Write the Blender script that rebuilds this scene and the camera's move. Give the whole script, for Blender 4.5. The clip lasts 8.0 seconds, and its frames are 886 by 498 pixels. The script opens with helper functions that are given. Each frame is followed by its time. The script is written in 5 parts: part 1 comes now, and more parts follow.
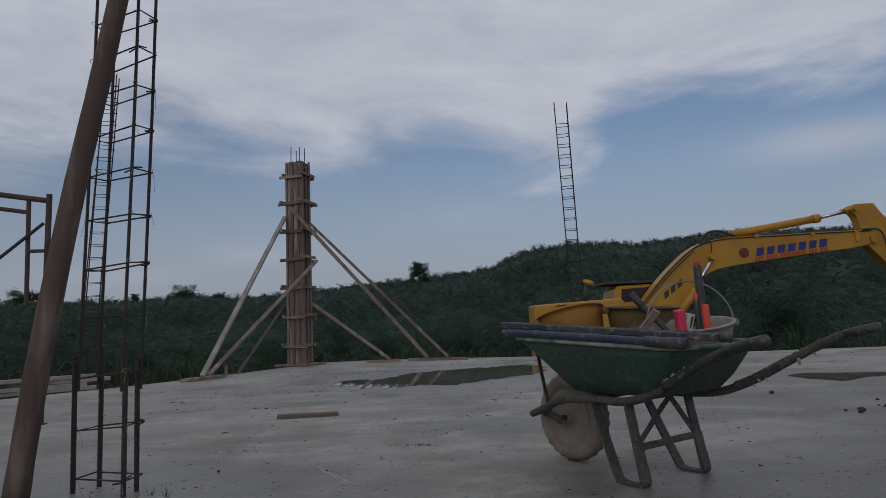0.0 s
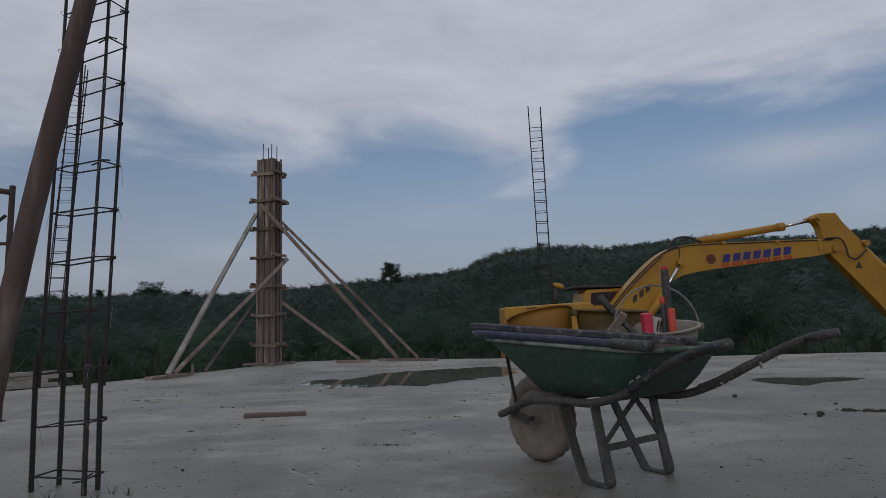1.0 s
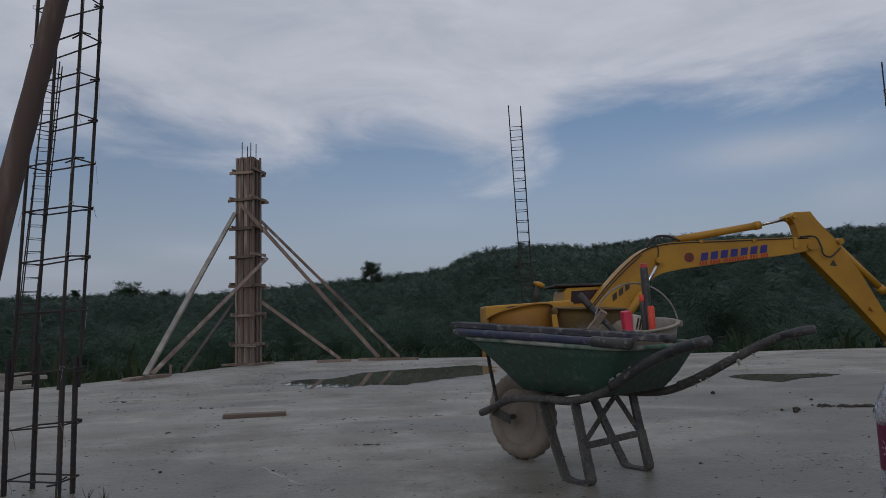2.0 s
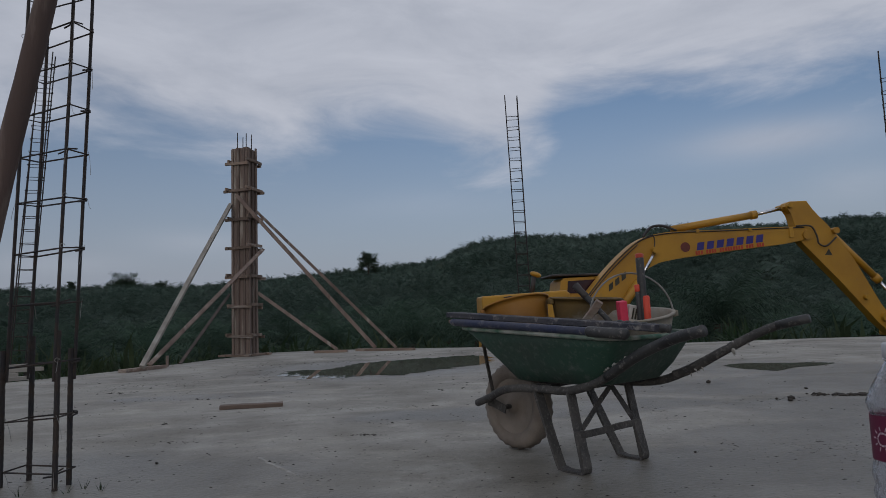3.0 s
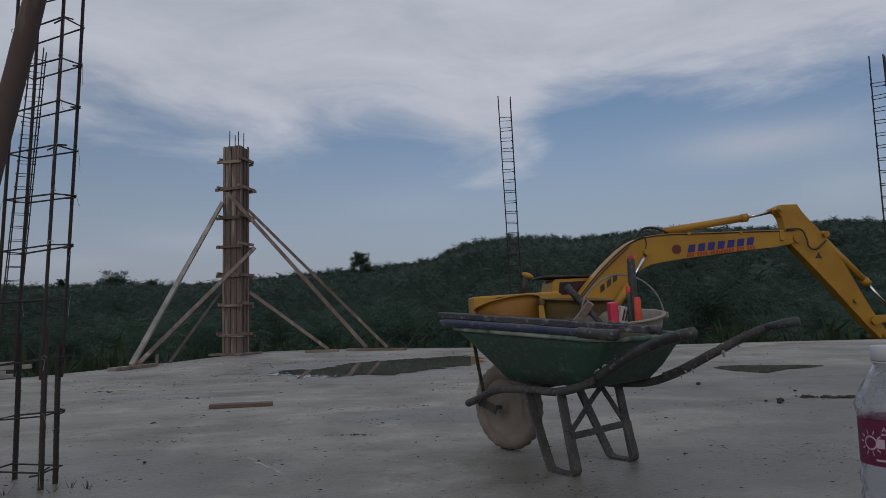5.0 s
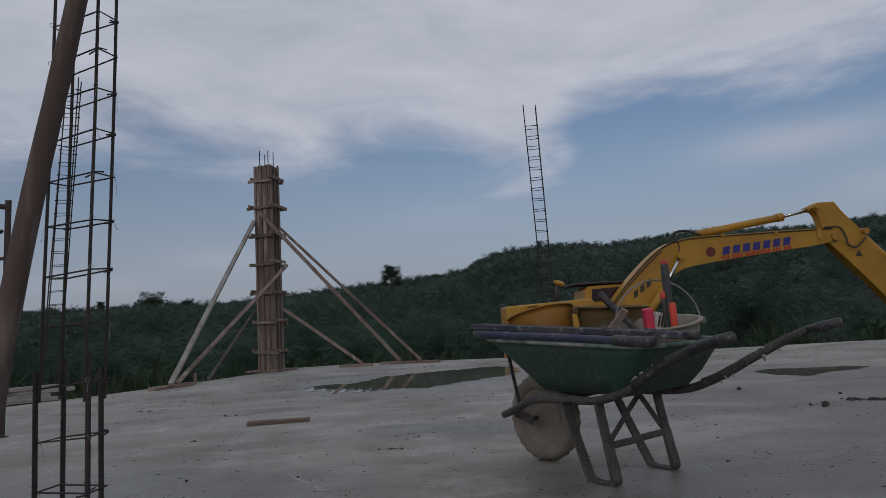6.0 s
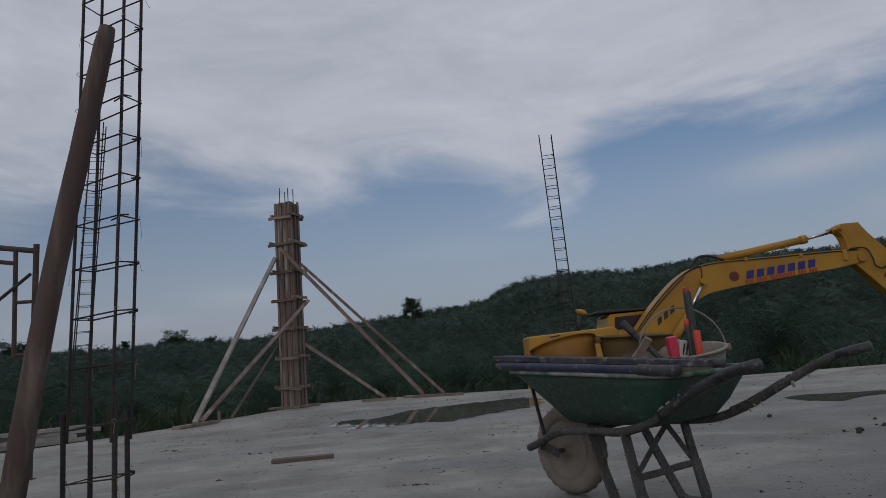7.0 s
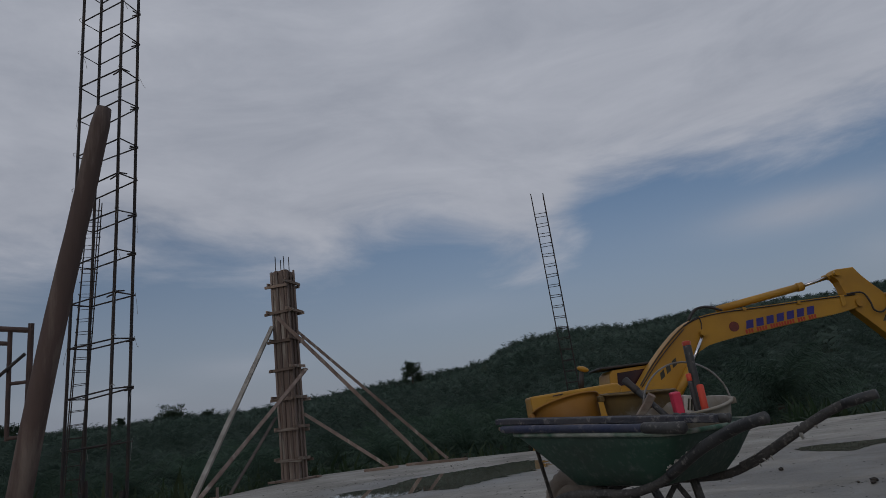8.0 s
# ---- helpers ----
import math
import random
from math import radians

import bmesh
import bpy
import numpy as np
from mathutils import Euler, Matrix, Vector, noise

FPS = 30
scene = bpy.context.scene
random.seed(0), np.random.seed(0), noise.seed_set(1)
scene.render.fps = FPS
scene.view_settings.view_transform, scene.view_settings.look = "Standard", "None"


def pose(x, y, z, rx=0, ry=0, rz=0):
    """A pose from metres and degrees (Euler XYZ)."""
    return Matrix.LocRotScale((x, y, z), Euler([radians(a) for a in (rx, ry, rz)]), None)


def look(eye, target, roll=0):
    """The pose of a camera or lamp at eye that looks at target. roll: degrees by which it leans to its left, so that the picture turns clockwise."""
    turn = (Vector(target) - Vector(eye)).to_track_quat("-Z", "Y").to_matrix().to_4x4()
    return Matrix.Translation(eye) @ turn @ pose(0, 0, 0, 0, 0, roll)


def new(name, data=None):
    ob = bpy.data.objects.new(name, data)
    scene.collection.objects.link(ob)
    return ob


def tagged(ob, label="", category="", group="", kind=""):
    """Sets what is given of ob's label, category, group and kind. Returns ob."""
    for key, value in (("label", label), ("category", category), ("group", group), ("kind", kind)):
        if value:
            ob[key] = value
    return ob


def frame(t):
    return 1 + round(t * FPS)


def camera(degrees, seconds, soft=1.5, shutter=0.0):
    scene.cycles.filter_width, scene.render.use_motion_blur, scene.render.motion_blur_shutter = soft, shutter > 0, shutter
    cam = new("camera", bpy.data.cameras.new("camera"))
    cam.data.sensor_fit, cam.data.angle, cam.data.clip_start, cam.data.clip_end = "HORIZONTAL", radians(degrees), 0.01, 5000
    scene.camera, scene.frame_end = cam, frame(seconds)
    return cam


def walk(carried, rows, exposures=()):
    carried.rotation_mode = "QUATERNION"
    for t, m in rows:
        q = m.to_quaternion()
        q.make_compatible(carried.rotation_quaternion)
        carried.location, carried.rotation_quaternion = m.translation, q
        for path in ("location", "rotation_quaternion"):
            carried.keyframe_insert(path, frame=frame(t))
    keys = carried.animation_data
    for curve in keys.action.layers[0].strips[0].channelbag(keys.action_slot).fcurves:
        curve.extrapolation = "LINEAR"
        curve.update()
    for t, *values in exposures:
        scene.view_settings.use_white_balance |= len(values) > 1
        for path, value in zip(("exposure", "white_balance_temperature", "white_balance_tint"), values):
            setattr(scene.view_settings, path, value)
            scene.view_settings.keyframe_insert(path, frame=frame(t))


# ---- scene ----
cam = camera(66.1, 8.0, soft=0.6)
PATH = [
    (0, (-0.039, -1.068, 0.622), (0.003, 0.918, 0.855), -2.3),
    (0.5, (-0.039, -1.078, 0.62), (0.033, 0.907, 0.847), -2.1),
    (1, (-0.037, -1.074, 0.617), (0.087, 0.909, 0.851), -1.5),
    (1.5, (-0.037, -1.069, 0.616), (0.131, 0.909, 0.855), -1.5),
    (3, (-0.03, -1.061, 0.617), (0.159, 0.92, 0.818), -2.0),
    (3.5, (-0.033, -1.066, 0.618), (0.177, 0.913, 0.818), -1.9),
    (4, (-0.028, -1.056, 0.616), (0.202, 0.921, 0.818), -1.4),
    (5.5, (-0.026, -1.056, 0.617), (0.151, 0.926, 0.818), -2.3),
    (6, (-0.029, -1.06, 0.62), (0.096, 0.922, 0.857), -3.3),
    (6.2, (-0.029, -1.062, 0.62), (0.075, 0.92, 0.866), -3.4),
    (6.5, (-0.029, -1.065, 0.62), (0.04, 0.919, 0.868), -3.8),
    (6.7, (-0.029, -1.067, 0.622), (0.036, 0.912, 0.908), -4.3),
    (7, (-0.029, -1.071, 0.625), (0.044, 0.9, 0.957), -4.6),
    (7.2, (-0.029, -1.073, 0.627), (0.047, 0.893, 0.986), -4.75),
    (7.5, (-0.03, -1.075, 0.629), (0.061, 0.878, 1.05), -5.7),
    (7.7, (-0.029, -1.075, 0.63), (0.065, 0.869, 1.089), -6.1),
    (8, (-0.027, -1.076, 0.632), (0.073, 0.856, 1.138), -7.1),
]
walk(cam, [(t, look(eye, target, roll)) for t, eye, target, roll in PATH], [(0.0, -0.04), (6.6, -0.05), (7.0, -0.12), (7.5, -0.22), (8.0, -0.42)])

# ---- world and light ----
world = bpy.data.worlds.new("sky")
scene.world = world
world.use_nodes = True
wn, wl = world.node_tree.nodes, world.node_tree.links
wn.clear()


def wnode(kind, **values):
    n = wn.new(kind)
    for key, value in values.items():
        n.inputs[key].default_value = value
    return n


def wmath(op, a, b=None):
    n = wn.new("ShaderNodeMath")
    n.operation = op
    for i, v in enumerate((a, b)):
        if v is None:
            continue
        if isinstance(v, (int, float)):
            n.inputs[i].default_value = v
        else:
            wl.new(v, n.inputs[i])
    return n.outputs[0]


sky = wn.new("ShaderNodeTexSky")
sky.sky_type, sky.sun_disc = "NISHITA", False
sky.sun_elevation, sky.sun_rotation = radians(16), radians(200)
sky.air_density, sky.dust_density, sky.ozone_density = 1.0, 1.5, 2.0
sky_gain = wn.new("ShaderNodeMixRGB")
sky_gain.blend_type = "MULTIPLY"
sky_gain.inputs[0].default_value = 1.0
sky_gain.inputs[2].default_value = (0.074, 0.074, 0.080, 1)
wl.new(sky.outputs[0], sky_gain.inputs[1])
coord = wn.new("ShaderNodeTexCoord")
split = wn.new("ShaderNodeSeparateXYZ")
wl.new(coord.outputs["Generated"], split.inputs[0])
up = wmath("MAXIMUM", split.outputs[2], 0.0)
streak = wn.new("ShaderNodeMapping")
streak.inputs["Location"].default_value = (2.3, 0.4, 0.35)
streak.inputs["Rotation"].default_value = (0, radians(9), 0)
streak.inputs["Scale"].default_value = (1.0, 1.0, 3.4)
wl.new(coord.outputs["Generated"], streak.inputs[0])
big = wnode("ShaderNodeTexNoise", Scale=1.5, Detail=6.0, Roughness=0.5, Distortion=0.25)
fine = wnode("ShaderNodeTexNoise", Scale=3.6, Detail=9.0, Roughness=0.6, Distortion=0.45)
for n in (big, fine):
    wl.new(streak.outputs[0], n.inputs["Vector"])
# the lower edge of the cloud sheet, by bearing; loose banks below it
DEG = 57.29578
bearing = wmath("MULTIPLY", wmath("ARCTAN2", split.outputs[0], split.outputs[1]), DEG)
height = wmath("MULTIPLY", wmath("ARCSINE", split.outputs[2]), DEG)
edge = wn.new("ShaderNodeValToRGB")
edge.color_ramp.interpolation = "B_SPLINE"
stops = [(-60, 15.0), (-32, 11.0), (-21, 16.5), (-12, 15.0), (-5.6, 14.6), (1, 18.0), (7, 14.0), (10.5, 11.6), (14, 14.5), (16, 17.4), (22, 16.6), (29, 16.0), (35, 15.5), (60, 15.0)]
while len(edge.color_ramp.elements) < len(stops):
    edge.color_ramp.elements.new(0.5)
for e, (a, v) in zip(edge.color_ramp.elements, stops):
    e.position, e.color = a / 140 + 0.5, (v / 30, v / 30, v / 30, 1)
wl.new(wmath("ADD", wmath("DIVIDE", bearing, 140), 0.5), edge.inputs[0])
waver = wmath("ADD", wmath("MULTIPLY", wmath("SUBTRACT", big.outputs["Fac"], 0.5), 9.0), wmath("MULTIPLY", wmath("SUBTRACT", fine.outputs["Fac"], 0.5), 13.0))


def bank(at, up_to, wide, tall, dense):
    """A loose bank of cloud round one bearing and height."""
    a = wmath("POWER", wmath("ABSOLUTE", wmath("DIVIDE", wmath("SUBTRACT", bearing, at), wide)), 2.0)
    b = wmath("POWER", wmath("ABSOLUTE", wmath("DIVIDE", wmath("SUBTRACT", height, up_to), tall)), 2.0)
    return wmath("MULTIPLY", wmath("POWER", 2.718, wmath("MULTIPLY", wmath("ADD", a, b), -1.0)), dense)


cover = wmath("DIVIDE", wmath("ADD", wmath("SUBTRACT", height, wmath("MULTIPLY", edge.outputs[0], 30.0)), waver), 9.0)
cover = wmath("MINIMUM", wmath("MAXIMUM", cover, -0.24), 0.5)
for at, up_to, wide, tall, dense in ((32, 12.6, 7.0, 1.5, 0.42), (-15, 6.6, 5.0, 1.1, 0.22), (-24, 5.0, 5.0, 0.9, 0.2), (4, 9.5, 9.0, 1.4, 0.10), (37, 8.5, 3.5, 1.6, 0.2)):
    cover = wmath("ADD", cover, bank(at, up_to, wide, tall, dense))
ramp = wn.new("ShaderNodeMapRange")
ramp.interpolation_type = "SMOOTHSTEP"
ramp.inputs["From Min"].default_value, ramp.inputs["From Max"].default_value = -0.34, 0.50
wl.new(cover, ramp.inputs["Value"])
haze = wn.new("ShaderNodeMapRange")
haze.inputs["From Min"].default_value, haze.inputs["From Max"].default_value = 0.30, 0.02
haze.inputs["To Max"].default_value = 0.95
wl.new(up, haze.inputs["Value"])
shade = wn.new("ShaderNodeMixRGB")
shade.inputs[1].default_value, shade.inputs[2].default_value = (0.272, 0.305, 0.378, 1), (0.625, 0.648, 0.725, 1)
wl.new(fine.outputs["Fac"], shade.inputs[0])
low = wn.new("ShaderNodeMixRGB")
low.inputs[2].default_value = (0.285, 0.312, 0.39, 1)
wl.new(haze.outputs[0], low.inputs[0])
wl.new(sky_gain.outputs[0], low.inputs[1])
clouds = wn.new("ShaderNodeMixRGB")
wl.new(ramp.outputs[0], clouds.inputs[0])
wl.new(low.outputs[0], clouds.inputs[1])
wl.new(shade.outputs[0], clouds.inputs[2])
back = wnode("ShaderNodeBackground", Strength=1.0)
wl.new(clouds.outputs[0], back.inputs[0])
wl.new(back.outputs[0], wn.new("ShaderNodeOutputWorld").inputs[0])

sun = new("sun", bpy.data.lights.new("sun", "SUN"))
sun.data.energy, sun.data.angle, sun.data.color = 0.22, radians(25), (1.0, 0.97, 0.94)
sun.matrix_world = look((-7, -19, 8), (0, 0, 0))


# ---- materials ----
def material(name, color, rough=0.8, metal=0.0, second=None, scale=6.0, detail=6.0, contrast=(0.35, 0.65), bump=0.2, bump_scale=60.0, spots=None, per_object=0.0, stretch=(1, 1, 1), ior=1.45, transmission=0.0, sheen=None):
    """Principled surface with two scales of variation and a fine relief, in object space metres."""
    m = bpy.data.materials.new(name)
    m.use_nodes = True
    nt, ns = m.node_tree.links, m.node_tree.nodes
    b = ns["Principled BSDF"]
    b.inputs["Roughness"].default_value, b.inputs["Metallic"].default_value = rough, metal
    b.inputs["IOR"].default_value, b.inputs["Transmission Weight"].default_value = ior, transmission
    second = second or tuple(c * 0.6 for c in color)
    tc = ns.new("ShaderNodeTexCoord")
    mp = ns.new("ShaderNodeMapping")
    mp.inputs["Scale"].default_value = stretch
    nt.new(tc.outputs["Object"], mp.inputs[0])
    shift = ns.new("ShaderNodeObjectInfo")
    move = ns.new("ShaderNodeVectorMath")
    move.operation = "MULTIPLY_ADD"
    nt.new(shift.outputs["Random"], move.inputs[0])
    move.inputs[1].default_value = (7.3, 3.1, 5.7)
    nt.new(mp.outputs[0], move.inputs[2])
    wide = ns.new("ShaderNodeTexNoise")
    wide.inputs["Scale"].default_value, wide.inputs["Detail"].default_value = scale, detail
    nt.new(move.outputs[0], wide.inputs["Vector"])
    rng = ns.new("ShaderNodeMapRange")
    rng.inputs["From Min"].default_value, rng.inputs["From Max"].default_value = contrast
    nt.new(wide.outputs["Fac"], rng.inputs["Value"])
    mix = ns.new("ShaderNodeMixRGB")
    mix.inputs[1].default_value, mix.inputs[2].default_value = (*color, 1), (*second, 1)
    nt.new(rng.outputs[0], mix.inputs[0])
    out = mix.outputs[0]
    small = ns.new("ShaderNodeTexNoise")
    small.inputs["Scale"].default_value, small.inputs["Detail"].default_value = bump_scale, 4.0
    nt.new(move.outputs[0], small.inputs["Vector"])
    if spots:
        spot_color, low_at, high_at, spot_scale = spots
        sp = ns.new("ShaderNodeTexNoise")
        sp.inputs["Scale"].default_value, sp.inputs["Detail"].default_value = spot_scale, 8.0
        sp.inputs["Roughness"].default_value = 0.65
        nt.new(move.outputs[0], sp.inputs["Vector"])
        sr = ns.new("ShaderNodeMapRange")
        sr.inputs["From Min"].default_value, sr.inputs["From Max"].default_value = low_at, high_at
        nt.new(sp.outputs["Fac"], sr.inputs["Value"])
        sm = ns.new("ShaderNodeMixRGB")
        sm.inputs[2].default_value = (*spot_color, 1)
        nt.new(sr.outputs[0], sm.inputs[0])
        nt.new(out, sm.inputs[1])
        out = sm.outputs[0]
    if per_object:
        hs = ns.new("ShaderNodeHueSaturation")
        pr = ns.new("ShaderNodeMapRange")
        pr.inputs["To Min"].default_value, pr.inputs["To Max"].default_value = 1 - per_object, 1 + per_object
        nt.new(shift.outputs["Random"], pr.inputs["Value"])
        nt.new(pr.outputs[0], hs.inputs["Value"])
        nt.new(out, hs.inputs["Color"])
        out = hs.outputs[0]
    nt.new(out, b.inputs["Base Color"])
    rr = ns.new("ShaderNodeMapRange")
    rr.inputs["To Min"].default_value, rr.inputs["To Max"].default_value = max(rough - 0.12, 0.02), min(rough + 0.12, 1.0)
    nt.new(wide.outputs["Fac"], rr.inputs["Value"])
    nt.new(rr.outputs[0], b.inputs["Roughness"])
    if bump:
        bp = ns.new("ShaderNodeBump")
        bp.inputs["Strength"].default_value, bp.inputs["Distance"].default_value = bump, 0.01
        nt.new(small.outputs["Fac"], bp.inputs["Height"])
        nt.new(bp.outputs[0], b.inputs["Normal"])
    return m


def still_water(m):
    """Let the surface lie quite smooth."""
    bsdf = m.node_tree.nodes["Principled BSDF"]
    m.node_tree.links.remove(bsdf.inputs["Roughness"].links[0])
    bsdf.inputs["Roughness"].default_value = 0.012


def leaf_material(name, color, second, scale):
    """Foliage that varies from piece to piece, with a little light through it."""
    m = material(name, color, 0.8, second=second, scale=scale, bump=0.0, per_object=0.3)
    nt, ns = m.node_tree.links, m.node_tree.nodes
    b = ns["Principled BSDF"]
    geo = ns.new("ShaderNodeNewGeometry")
    old = b.inputs["Base Color"].links[0].from_socket
    hs = ns.new("ShaderNodeHueSaturation")
    pr = ns.new("ShaderNodeMapRange")
    pr.inputs["To Min"].default_value, pr.inputs["To Max"].default_value = 0.75, 1.15
    nt.new(geo.outputs["Random Per Island"], pr.inputs["Value"])
    nt.new(pr.outputs[0], hs.inputs["Value"])
    nt.new(old, hs.inputs["Color"])
    nt.new(hs.outputs[0], b.inputs["Base Color"])
    b.inputs["Specular IOR Level"].default_value = 0.35
    thin = ns.new("ShaderNodeBsdfTranslucent")
    nt.new(hs.outputs[0], thin.inputs["Color"])
    both = ns.new("ShaderNodeMixShader")
    both.inputs[0].default_value = 0.42
    nt.new(b.outputs[0], both.inputs[1])
    nt.new(thin.outputs[0], both.inputs[2])
    nt.new(both.outputs[0], ns["Material Output"].inputs[0])
    return m


CONCRETE = material("concrete", (0.322, 0.306, 0.272), 0.75, second=(0.216, 0.204, 0.178), scale=0.9, detail=12, contrast=(0.32, 0.68), bump=0.45, bump_scale=45, spots=((0.36, 0.345, 0.315), 0.5, 0.72, 2.3))
EARTH = material("earth", (0.030, 0.042, 0.026), 0.95, second=(0.022, 0.036, 0.022), scale=0.4, bump=0.6, bump_scale=9)
EARTH.node_tree.nodes["Principled BSDF"].inputs["Specular IOR Level"].default_value = 0.08
WATER = material("puddle_water", (0.145, 0.13, 0.10), 0.015, second=(0.085, 0.075, 0.058), scale=1.0, bump=0.0, ior=1.33)
still_water(WATER)
TIMBER = material("timber", (0.215, 0.165, 0.14), 0.85, second=(0.13, 0.092, 0.077), scale=5, bump=0.3, bump_scale=50, per_object=0.28, stretch=(1, 1, 0.12), spots=((0.36, 0.33, 0.29), 0.55, 0.72, 6))
TIMBER_LONG = material("timber_lengthwise", (0.25, 0.185, 0.145), 0.8, second=(0.15, 0.11, 0.088), scale=5, bump=0.3, bump_scale=50, per_object=0.25, stretch=(0.12, 1, 1), spots=((0.36, 0.33, 0.29), 0.55, 0.72, 6))
DARK_TIMBER = material("dark_timber", (0.10, 0.08, 0.07), 0.9, second=(0.06, 0.05, 0.045), scale=5, bump=0.3, stretch=(1, 1, 0.12))
PALE_TIMBER = material("pale_timber", (0.34, 0.32, 0.285), 0.8, second=(0.22, 0.20, 0.175), scale=5, bump=0.3, bump_scale=50, stretch=(1, 1, 0.12))
REBAR = material("rebar", (0.030, 0.030, 0.034), 0.7, 0.3, second=(0.055, 0.04, 0.032), scale=14, bump=0.3, bump_scale=120)
RUST = material("rusty_steel", (0.085, 0.052, 0.043), 0.75, 0.1, second=(0.05, 0.035, 0.032), scale=7, bump=0.3, bump_scale=60, spots=((0.17, 0.15, 0.13), 0.6, 0.75, 9))
POLE_WOOD = material("weathered_pole", (0.10, 0.066, 0.056), 0.85, second=(0.06, 0.043, 0.038), scale=6, bump=0.4, bump_scale=40, stretch=(1, 1, 0.15), spots=((0.19, 0.15, 0.125), 0.56, 0.72, 7))
TRAY_GREEN = material("green_tray_paint", (0.024, 0.066, 0.047), 0.65, second=(0.036, 0.054, 0.045), scale=4, bump=0.3, bump_scale=40, spots=((0.115, 0.135, 0.12), 0.53, 0.80, 38))
TRAY_RIM = material("cement_crusted_rim", (0.27, 0.28, 0.25), 0.85, second=(0.05, 0.11, 0.075), scale=14, bump=0.4, bump_scale=60)
MUDDY_STEEL = material("cement_splashed_steel", (0.042, 0.040, 0.040), 0.75, 0.1, second=(0.085, 0.08, 0.075), scale=9, bump=0.7, bump_scale=50, spots=((0.17, 0.162, 0.148), 0.53, 0.74, 75))
RUBBER = material("dirty_rubber", (0.15, 0.125, 0.105), 0.9, second=(0.215, 0.185, 0.158), scale=8, bump=0.4, bump_scale=60)
BLACK_GRIP = material("black_grip", (0.018, 0.018, 0.02), 0.5, second=(0.05, 0.05, 0.05), scale=9, bump=0.2, spots=((0.20, 0.19, 0.175), 0.56, 0.74, 40))
BLUE_TUBE = material("blue_tool_shaft", (0.018, 0.025, 0.064), 0.5, second=(0.040, 0.044, 0.070), scale=9, bump=0.3, spots=((0.22, 0.21, 0.21), 0.56, 0.73, 24))
BLUE_BOARD = material("slate_blue_board", (0.030, 0.033, 0.050), 0.75, second=(0.062, 0.060, 0.066), scale=9, bump=0.6, spots=((0.25, 0.235, 0.22), 0.54, 0.72, 26))
TUB_YELLOW = material("yellow_tub", (0.32, 0.145, 0.02), 0.55, second=(0.22, 0.10, 0.018), scale=5, bump=0.1, spots=((0.30, 0.25, 0.17), 0.58, 0.8, 6))
TUB_OCHRE = material("ochre_tub", (0.15, 0.095, 0.03), 0.65, second=(0.075, 0.058, 0.03), scale=6, bump=0.15, spots=((0.23, 0.21, 0.18), 0.52, 0.72, 6))
TUB_GREY = material("grey_tub", (0.30, 0.28, 0.245), 0.75, second=(0.20, 0.165, 0.115), scale=6, bump=0.2, spots=((0.40, 0.38, 0.35), 0.55, 0.75, 8))
PINK = material("pink_wrapper", (0.75, 0.06, 0.12), 0.5, second=(0.6, 0.04, 0.09), scale=9, bump=0.1)
ORANGE = material("orange_handle", (0.60, 0.07, 0.035), 0.5, second=(0.6, 0.06, 0.03), scale=9, bump=0.1)
PAPER = material("white_wrapper", (0.6, 0.58, 0.55), 0.6, second=(0.5, 0.47, 0.44), scale=9, bump=0.1)
WIRE = material("galvanised_wire", (0.28, 0.28, 0.28), 0.5, 0.7, second=(0.2, 0.18, 0.16), scale=20, bump=0.1)
DIGGER_YELLOW = material("digger_yellow", (0.43, 0.225, 0.022), 0.45, second=(0.34, 0.170, 0.020), scale=1.2, bump=0.06, spots=((0.26, 0.16, 0.05), 0.62, 0.8, 3))
DIGGER_DARK = material("dark_steel", (0.03, 0.03, 0.032), 0.55, 0.3, second=(0.06, 0.05, 0.045), scale=4, bump=0.15)
CHROME = material("chrome_rod", (0.62, 0.62, 0.64), 0.18, 1.0, second=(0.5, 0.5, 0.52), scale=3, bump=0.0)
GLASS_DARK = material("cab_glass", (0.05, 0.022, 0.03), 0.08, second=(0.03, 0.016, 0.02), scale=1, bump=0.0)
LOGO_BLUE = material("blue_lettering", (0.035, 0.03, 0.20), 0.4, second=(0.03, 0.025, 0.16), scale=3, bump=0.0)
LOGO_RED = material("red_lettering", (0.42, 0.05, 0.02), 0.4, second=(0.36, 0.04, 0.02), scale=3, bump=0.0)
MAROON = material("maroon_mark", (0.15, 0.03, 0.022), 0.45, second=(0.10, 0.025, 0.02), scale=8, bump=0.0)
LOGO_BLACK = material("black_lettering", (0.03, 0.028, 0.02), 0.5, second=(0.05, 0.045, 0.03), scale=3, bump=0.0)
LABEL_MAGENTA = material("magenta_label", (0.125, 0.009, 0.042), 0.45, second=(0.105, 0.008, 0.036), scale=6, bump=0.0)
LABEL_WHITE = material("white_print", (0.50, 0.38, 0.44), 0.45, second=(0.44, 0.33, 0.39), scale=6, bump=0.0)
CAP_WHITE = material("white_cap", (0.46, 0.46, 0.48), 0.5, second=(0.40, 0.40, 0.42), scale=8, bump=0.05)
CLEAR = material("clear_plastic", (0.93, 0.94, 0.98), 0.22, second=(0.88, 0.89, 0.95), scale=6, bump=0.3, bump_scale=90, ior=1.3, transmission=1.0)
MUD = material("dark_mud", (0.026, 0.022, 0.019), 0.9, second=(0.05, 0.042, 0.034), scale=20, bump=0.8, bump_scale=60)
CEMENT = material("dried_cement", (0.345, 0.335, 0.31), 0.9, second=(0.27, 0.26, 0.24), scale=18, bump=0.4)
